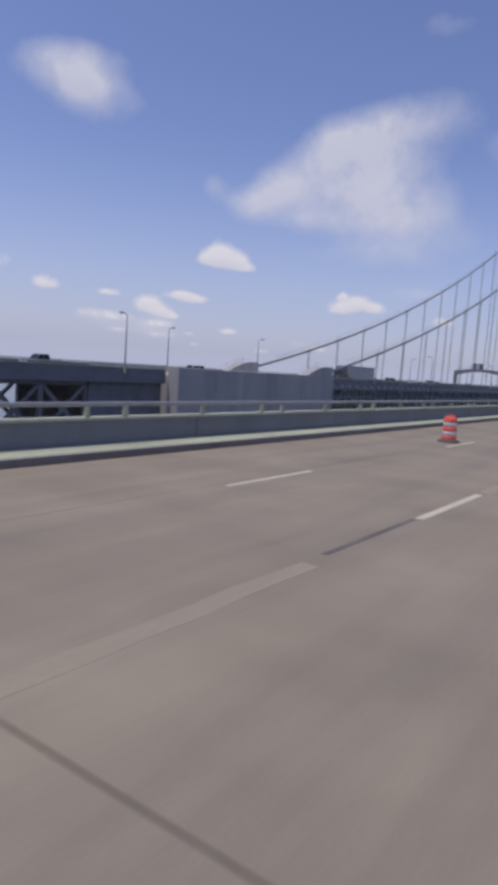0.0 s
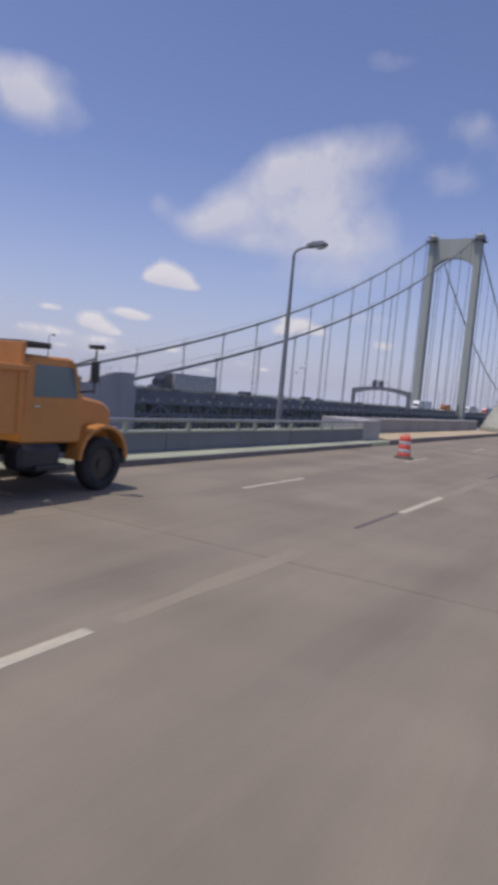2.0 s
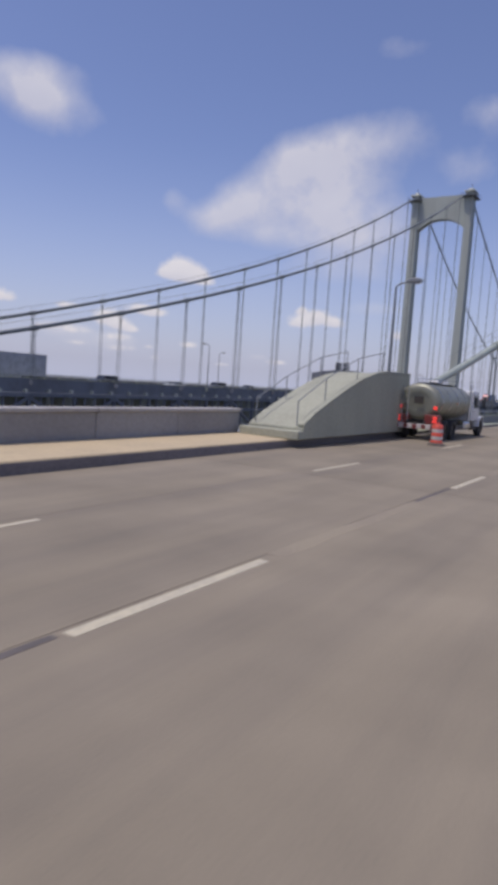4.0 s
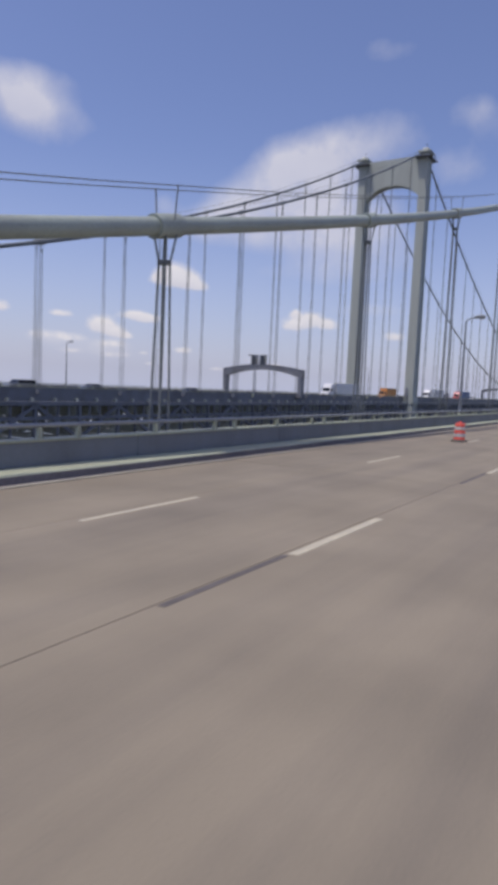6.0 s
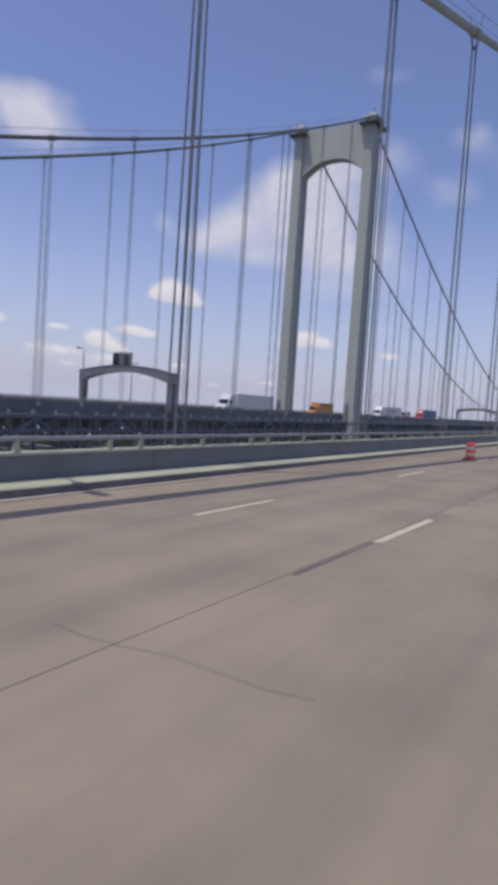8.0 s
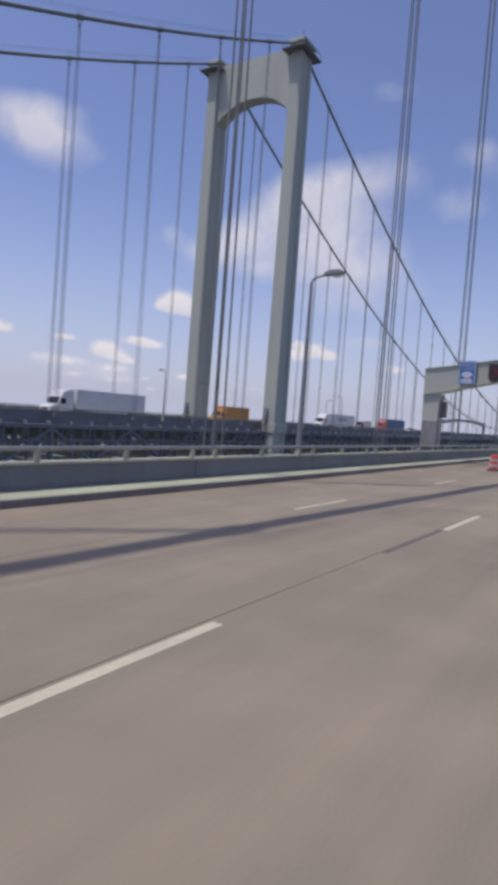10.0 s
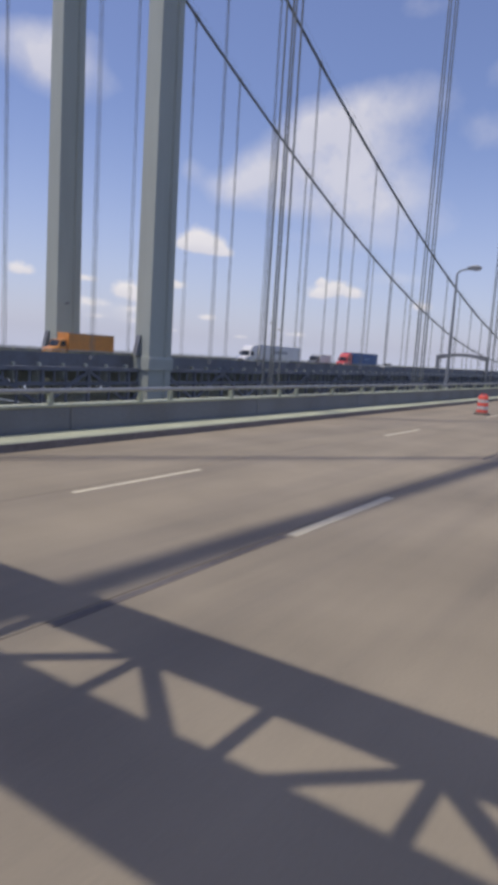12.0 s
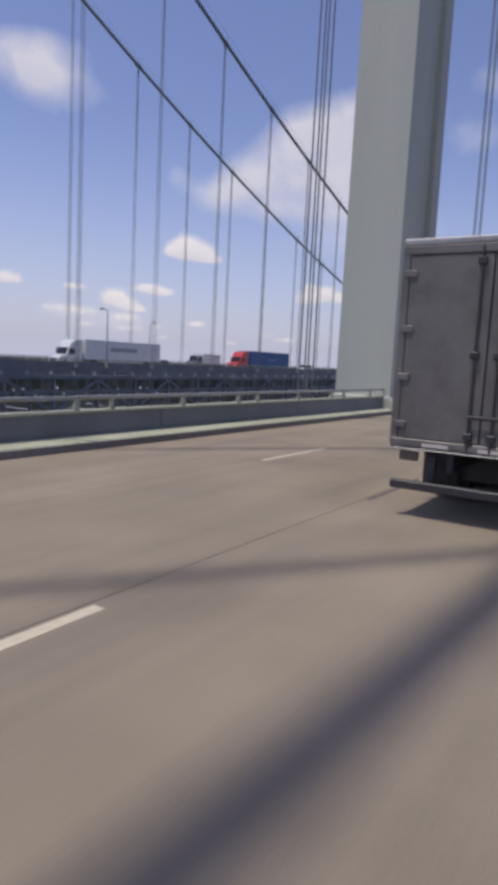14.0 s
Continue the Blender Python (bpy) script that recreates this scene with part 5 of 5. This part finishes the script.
        P(tank, "marker_lamp", M_TRUCK, (sx * 1.09 - 0.02, 3.0, 1.8), (sx * 1.09 + 0.02, 3.12, 1.88), 0.01)
    bm = bmnew()
    tube(bm, (0.95, 6.25, 0.9), (0.95, 6.25, 2.9), 0.06, 10)
    part("exhaust_stack", bm, M_CHROME, t)
    bm = bmnew()
    for k in range(16):
        a0, a1 = k * math.tau / 16, (k + 1) * math.tau / 16
        tube(bm, (-1.13, 2.0 + 0.3 * math.cos(a0), 0.95 + 0.3 * math.sin(a0) * 0.3), (-1.13, 2.0 + 0.3 * math.cos(a1), 0.95 + 0.3 * math.sin(a1) * 0.3), 0.04, 6)
    part("hose", bm, M_RUBBER, t, "coiled black hose")
    return t


tank_truck(-9.65, 127.6)


# --- box truck in the next lane, seen from behind ---
def box_truck_behind(x, y):
    t = thing("box_truck", "silver-grey box truck with closed rear doors in its lane", "truck", at=(x, y, 0))
    W = 1.3
    bx = P(t, "cargo_box", M_TRUCKBOX, (-W, 0.05, 1.08), (W, 9.5, 4.08), 0.02, "dirty silver cargo box, darkened for window shading")
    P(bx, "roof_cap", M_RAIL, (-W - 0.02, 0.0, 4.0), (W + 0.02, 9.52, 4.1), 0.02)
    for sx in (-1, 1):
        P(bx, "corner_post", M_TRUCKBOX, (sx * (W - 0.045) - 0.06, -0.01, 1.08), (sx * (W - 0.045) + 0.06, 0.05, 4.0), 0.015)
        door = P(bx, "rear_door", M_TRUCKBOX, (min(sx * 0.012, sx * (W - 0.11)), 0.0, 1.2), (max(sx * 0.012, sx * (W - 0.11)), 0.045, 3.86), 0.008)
        for u in (0.16,):
            bm = bmnew()
            tube(bm, (sx * u, -0.035, 1.1), (sx * u, -0.035, 3.95), 0.017, 8)
            part("lock_rod", bm, M_RIM, door)
            for z in (1.3, 2.45, 3.75):
                P(door, "rod_guide", M_DARK, (sx * u - 0.06, -0.06, z - 0.05), (sx * u + 0.06, -0.001, z + 0.05), 0.01)
            P(door, "lock_handle", M_DARK, (sx * u - 0.02, -0.075, 1.55), (sx * u + 0.3, -0.05, 1.6), 0.008)
        for z in (1.4, 2.1, 2.8, 3.6):
            P(door, "hinge", M_TRUCKBOX, (sx * (W - 0.13) - 0.09, -0.03, z - 0.05), (sx * (W - 0.13) + 0.09, -0.005, z + 0.05), 0.01)
        P(t, "tail_lamp", M_RIM, (sx * 1.0 - 0.14, -0.02, 0.86), (sx * 1.0 + 0.14, 0.06, 1.0), 0.01)
        bm = bmnew()
        prism(bm, [(sx * 0.62, 0.95), (sx * 0.78, 0.95), (sx * 0.74, 0.45), (sx * 0.64, 0.45)], "y", 0.1, 0.22, 0.01)
        part("bumper_strut", bm, M_DARK, t)
        P(t, "mudflap", M_RUBBER, (sx * 0.95 - 0.3, 1.55, 0.2), (sx * 0.95 + 0.3, 1.58, 0.98), 0.005)
        P(t, "chassis_rail", M_DARK, (sx * 0.42 - 0.05, 0.15, 0.72), (sx * 0.42 + 0.05, 11.0, 1.0), 0.01)
        for yy in (2.4, 3.7, 10.3):
            wheel(t, sx * 1.08, yy, 0.5, 0.28)
            if yy < 5:
                wheel(t, sx * 0.76, yy, 0.5, 0.28)
        # mirror on a long arm
        bm = bmnew()
        tube(bm, (sx * 1.15, 10.6, 2.9), (sx * 1.55, 10.5, 2.95), 0.025, 8)
        tube(bm, (sx * 1.15, 10.6, 2.1), (sx * 1.55, 10.5, 2.1), 0.025, 8)
        m = part("mirror_arm", bm, M_DARK, t)
        P(m, "mirror", M_DARK, (sx * 1.55 - 0.12, 10.42, 2.1), (sx * 1.55 + 0.12, 10.55, 2.95), 0.04)
    P(bx, "header_strip", M_TRUCKBOX, (-W + 0.02, -0.015, 3.87), (W - 0.02, 0.04, 3.995), 0.01)
    P(bx, "sill", M_TRUCKBOX, (-W + 0.01, -0.03, 1.05), (W - 0.01, 0.06, 1.19), 0.015, "scuffed metal rear sill")
    P(bx, "sill_edge", M_RAIL, (-W + 0.01, -0.035, 1.03), (W - 0.01, 0.06, 1.048), 0.004, "bright worn sill edge")
    for i in range(6):
        P(bx, "reflective_strip", (M_TRUCKBOX, M_BAND)[i % 2], (-1.2 + i * 0.4, -0.036, 1.09), (-0.82 + i * 0.4, -0.031, 1.14), 0.001)
    P(t, "rear_bumper", M_DARK, (-1.26, -0.02, 0.42), (1.26, 0.1, 0.55), 0.015, "dark underrun bar")
    P(t, "gear_box", M_DARK, (-0.9, 1.7, 0.35), (0.9, 4.4, 0.98), 0.05)
    side_profile(t, "cab", [(9.7, 0.9), (11.6, 0.9), (11.7, 1.7), (11.3, 2.8), (9.8, 2.95)], -1.15, 1.15, M_WHITE, 0.06)
    return t


box_truck_behind(-2.0, 328.65)


# --- traffic on the twin bridge, heading towards -y ---
def semi_truck(x, y, cab_mat, box_mat, label, letters=None, length=14.5, height=4.0):
    t = thing("semi_truck", label, "truck", "trucks on the twin bridge", at=(x, y, 0))
    W = 1.25
    cab = side_profile(t, "cab", [(0.0, 0.55), (0.0, 1.25), (0.25, 1.5), (1.35, 1.75), (1.75, 2.75), (2.3, 3.55), (3.3, 3.85), (4.2, 3.85), (4.2, 0.8), (1.5, 0.55)], -W + 0.08, W - 0.08, cab_mat, 0.07)
    for sx in (-1, 1):
        bm = bmnew()
        prism(bm, [(1.75, 1.8), (2.75, 1.8), (2.75, 2.6), (2.0, 2.6)], "x", sx * (W - 0.075) - 0.01, sx * (W - 0.075) + 0.01, 0.004)
        part("side_window", bm, M_GLASS, cab)
        P(cab, "headlamp", M_HEAD, (sx * 0.85 - 0.17, -0.02, 1.0), (sx * 0.85 + 0.17, 0.06, 1.2), 0.02)
        P(cab, "mirror", M_DARK, (sx * 1.35 - 0.1, 1.65, 1.9), (sx * 1.35 + 0.1, 1.8, 2.6), 0.03)
        P(t, "fuel_tank", M_CHROME, (sx * 1.0 - 0.25, 2.6, 0.5), (sx * 1.0 + 0.25, 4.4, 0.95), 0.1)
        for yy in (1.0, 5.2, 6.5, 5.0 + length - 2.6, 5.0 + length - 1.3):
            wheel(t, sx * 1.08, yy, 0.5, 0.32)
    bm = bmnew()
    prism(bm, [(1.33, 1.78), (1.31, 1.84), (1.66, 2.72), (1.72, 2.72)], "x", -0.95, 0.95)
    part("windscreen", bm, M_GLASS, cab)
    P(cab, "grille", M_DARK, (-0.6, -0.03, 0.7), (0.6, 0.03, 1.2), 0.02)
    P(t, "chassis_rail", M_DARK, (-0.5, 3.9, 0.7), (0.5, 7.6, 1.02), 0.03)
    box_ = P(t, "trailer", box_mat, (-W - 0.03, 4.7, 1.12), (W + 0.03, 4.7 + length, height), 0.03)
    P(box_, "bottom_rail", M_RAIL, (-W - 0.05, 4.72, 1.02), (W + 0.05, 4.68 + length, 1.12), 0.01)
    for sx in (-1, 1):
        for i in range(int(length / 1.2)):
            P(box_, "side_post", box_mat, (sx * (W + 0.035) - 0.012, 4.9 + i * 1.2, 1.15), (sx * (W + 0.035) + 0.012, 4.96 + i * 1.2, height - 0.06), 0.003)
        P(t, "side_skirt", box_mat, (sx * W - 0.02, 8.0, 0.45), (sx * W + 0.02, 4.7 + length - 4.0, 1.01), 0.01)
    if letters == "bar":
        P(box_, "logo_bar", M_GREYLET, (W + 0.05, 4.7 + length * 0.3, 2.4), (W + 0.056, 4.7 + length * 0.66, 3.0), 0.0)
    if letters == "curve":
        bm = bmnew()
        for i in range(12):
            a, b = -1 + i / 6, -1 + (i + 1) / 6
            bar(bm, (W + 0.055, 4.7 + length * 0.55 + a * 1.6, 2.35 + 0.4 * a * a), (W + 0.055, 4.7 + length * 0.55 + b * 1.6, 2.35 + 0.4 * b * b), 0.01, 0.14)
        part("logo_curve", bm, M_LIGHTBLUE, box_)
    return t


def rigid_truck(x, y, cab_mat, box_mat, label, length=7.0, height=3.7):
    t = thing("box_truck", label, "truck", "trucks on the twin bridge", at=(x, y, 0))
    W = 1.2
    cab = side_profile(t, "cab", [(0.0, 0.5), (0.0, 1.3), (1.1, 1.55), (1.5, 2.5), (2.6, 2.6), (2.6, 0.5)], -1.05, 1.05, cab_mat, 0.08)
    for sx in (-1, 1):
        bm = bmnew()
        prism(bm, [(1.35, 1.6), (2.35, 1.6), (2.35, 2.3), (1.6, 2.3)], "x", sx * 1.055 - 0.01, sx * 1.055 + 0.01, 0.003)
        part("side_window", bm, M_GLASS, cab)
        P(cab, "headlamp", M_HEAD, (sx * 0.75 - 0.15, -0.02, 0.95), (sx * 0.75 + 0.15, 0.05, 1.15), 0.02)
        wheel(t, sx * 0.95, 0.95, 0.45, 0.28)
        wheel(t, sx * 1.0, 2.6 + length * 0.72, 0.45, 0.3)
    bm = bmnew()
    prism(bm, [(1.08, 1.58), (1.06, 1.64), (1.42, 2.45), (1.5, 2.45)], "x", -0.85, 0.85)
    part("windscreen", bm, M_GLASS, cab)
    bx = P(t, "cargo_box", box_mat, (-W, 2.75, 0.95), (W, 2.75 + length, height), 0.03)
    P(bx, "sill", M_DARK, (-W + 0.1, 2.7, 0.7), (W - 0.1, 2.75 + length, 0.94), 0.01)
    for sx in (-1, 1):
        for z in (1.0, height - 0.06):
            P(bx, "edge_rail", M_RAIL, (sx * W - 0.03, 2.74, z - 0.05), (sx * W + 0.03, 2.76 + length, z + 0.05), 0.01)
    return t


def passenger_car(x, y, mat, shape, label):
    t = thing("car", label, "car", "cars on the twin bridge", at=(x, y, 0))
    if shape == "sedan":
        L, low, roof = 4.7, 0.92, [(1.25, 0.9), (2.0, 1.4), (3.2, 1.44), (4.1, 0.95)]
        body = [(0.05, 0.35), (0.0, 0.65), (0.2, 0.8), (1.2, 0.95), (4.1, 0.98), (4.65, 0.92), (4.7, 0.5), (4.6, 0.35)]
    elif shape == "suv":
        L, low, roof = 4.8, 1.0, [(1.2, 1.0), (1.85, 1.7), (4.35, 1.72), (4.7, 1.05)]
        body = [(0.05, 0.4), (0.0, 0.75), (0.15, 0.98), (1.2, 1.1), (4.7, 1.12), (4.8, 0.6), (4.7, 0.4)]
    else:
        L, low, roof = 5.8, 1.1, [(1.5, 1.1), (2.1, 1.85), (3.6, 1.88), (3.75, 1.15)]
        body = [(0.05, 0.5), (0.0, 0.85), (0.2, 1.1), (1.5, 1.2), (5.8, 1.22), (5.8, 0.65), (5.6, 0.5)]
    b = side_profile(t, "body", body, -0.9, 0.9, mat, 0.07)
    bm = bmnew()
    prism(bm, roof, "x", -0.76, 0.76, 0.06)
    cabin = part("cabin", bm, M_GLASS, t, "dark glazed cabin")
    P(cabin, "roof_panel", mat, (-0.7, roof[1][0] + 0.1, roof[1][1] - 0.02), (0.7, roof[2][0] - 0.05, roof[2][1] + 0.03), 0.03)
    for sx in (-1, 1):
        for u in (0.0, 0.5, 1.0):
            a = Vector((sx * 0.765, roof[0][0] + (roof[3][0] - roof[0][0]) * u, roof[0][1]))
            c = Vector((sx * 0.74, roof[1][0] + (roof[2][0] - roof[1][0]) * u, roof[1][1]))
            part("pillar", one(bar, a, c, 0.05, 0.07), mat, cabin)
        P(b, "headlamp", M_HEAD, (sx * 0.68 - 0.15, -0.01, body[1][1] - 0.05), (sx * 0.68 + 0.15, 0.1, body[1][1] + 0.07), 0.02)
        P(b, "tail_lamp", M_TAIL, (sx * 0.74 - 0.12, L - 0.08, 0.7), (sx * 0.74 + 0.12, L + 0.01, 0.85), 0.02)
        wheel(t, sx * 0.82, 0.85, 0.34, 0.22)
        wheel(t, sx * 0.82, L - 0.95, 0.34, 0.22)
    return t


NEAR_LANE, MID_LANE = -72.0, -75.7
passenger_car(NEAR_LANE, 87.0, M_WHITE, "suv", "white van-like car on the twin bridge approach")
passenger_car(MID_LANE, 59.0, M_GREYCAR, "pickup", "grey pickup truck on the twin bridge approach")
semi_truck(NEAR_LANE, 139.5, M_DARKCAR, M_GREYBOX, "dark semi truck with a grey trailer on the twin bridge", None, 13.5)
passenger_car(NEAR_LANE, 167.6, M_DARKCAR, "suv", "dark car on the twin bridge")
passenger_car(NEAR_LANE, 184.6, M_WHITE, "sedan", "white car on the twin bridge")
passenger_car(NEAR_LANE, 197.5, M_GREYCAR, "suv", "grey car on the twin bridge")
passenger_car(MID_LANE, 214.5, M_DARKCAR, "sedan", "dark car on the twin bridge")
passenger_car(NEAR_LANE, 235.4, M_DARKCAR, "sedan", "dark car on the twin bridge")
semi_truck(NEAR_LANE, 294.4, M_WHITE, M_WHITE, "white semi truck with a plain white trailer on the twin bridge", None, 14.8)
rigid_truck(NEAR_LANE, 335.0, M_TRUCK, M_TRUCK, "orange box truck on the twin bridge", 8.5, 3.5)
semi_truck(NEAR_LANE, 381.0, M_WHITE, M_WHITE, "white semi truck with faint grey lettering on its trailer", "bar", 16.2)
passenger_car(MID_LANE, 405.5, M_DARKCAR, "sedan", "dark car on the twin bridge")
rigid_truck(MID_LANE, 416.0, M_GREYCAR, M_WHITE, "grey truck with a small white box on the twin bridge", 5.5, 2.9)
semi_truck(NEAR_LANE, 424.5, M_REDCAB, M_BLUEBOX, "red semi truck with a blue trailer on the twin bridge", "curve", 15.5)
passenger_car(NEAR_LANE, 452.0, M_WHITE, "suv", "white car on the twin bridge")
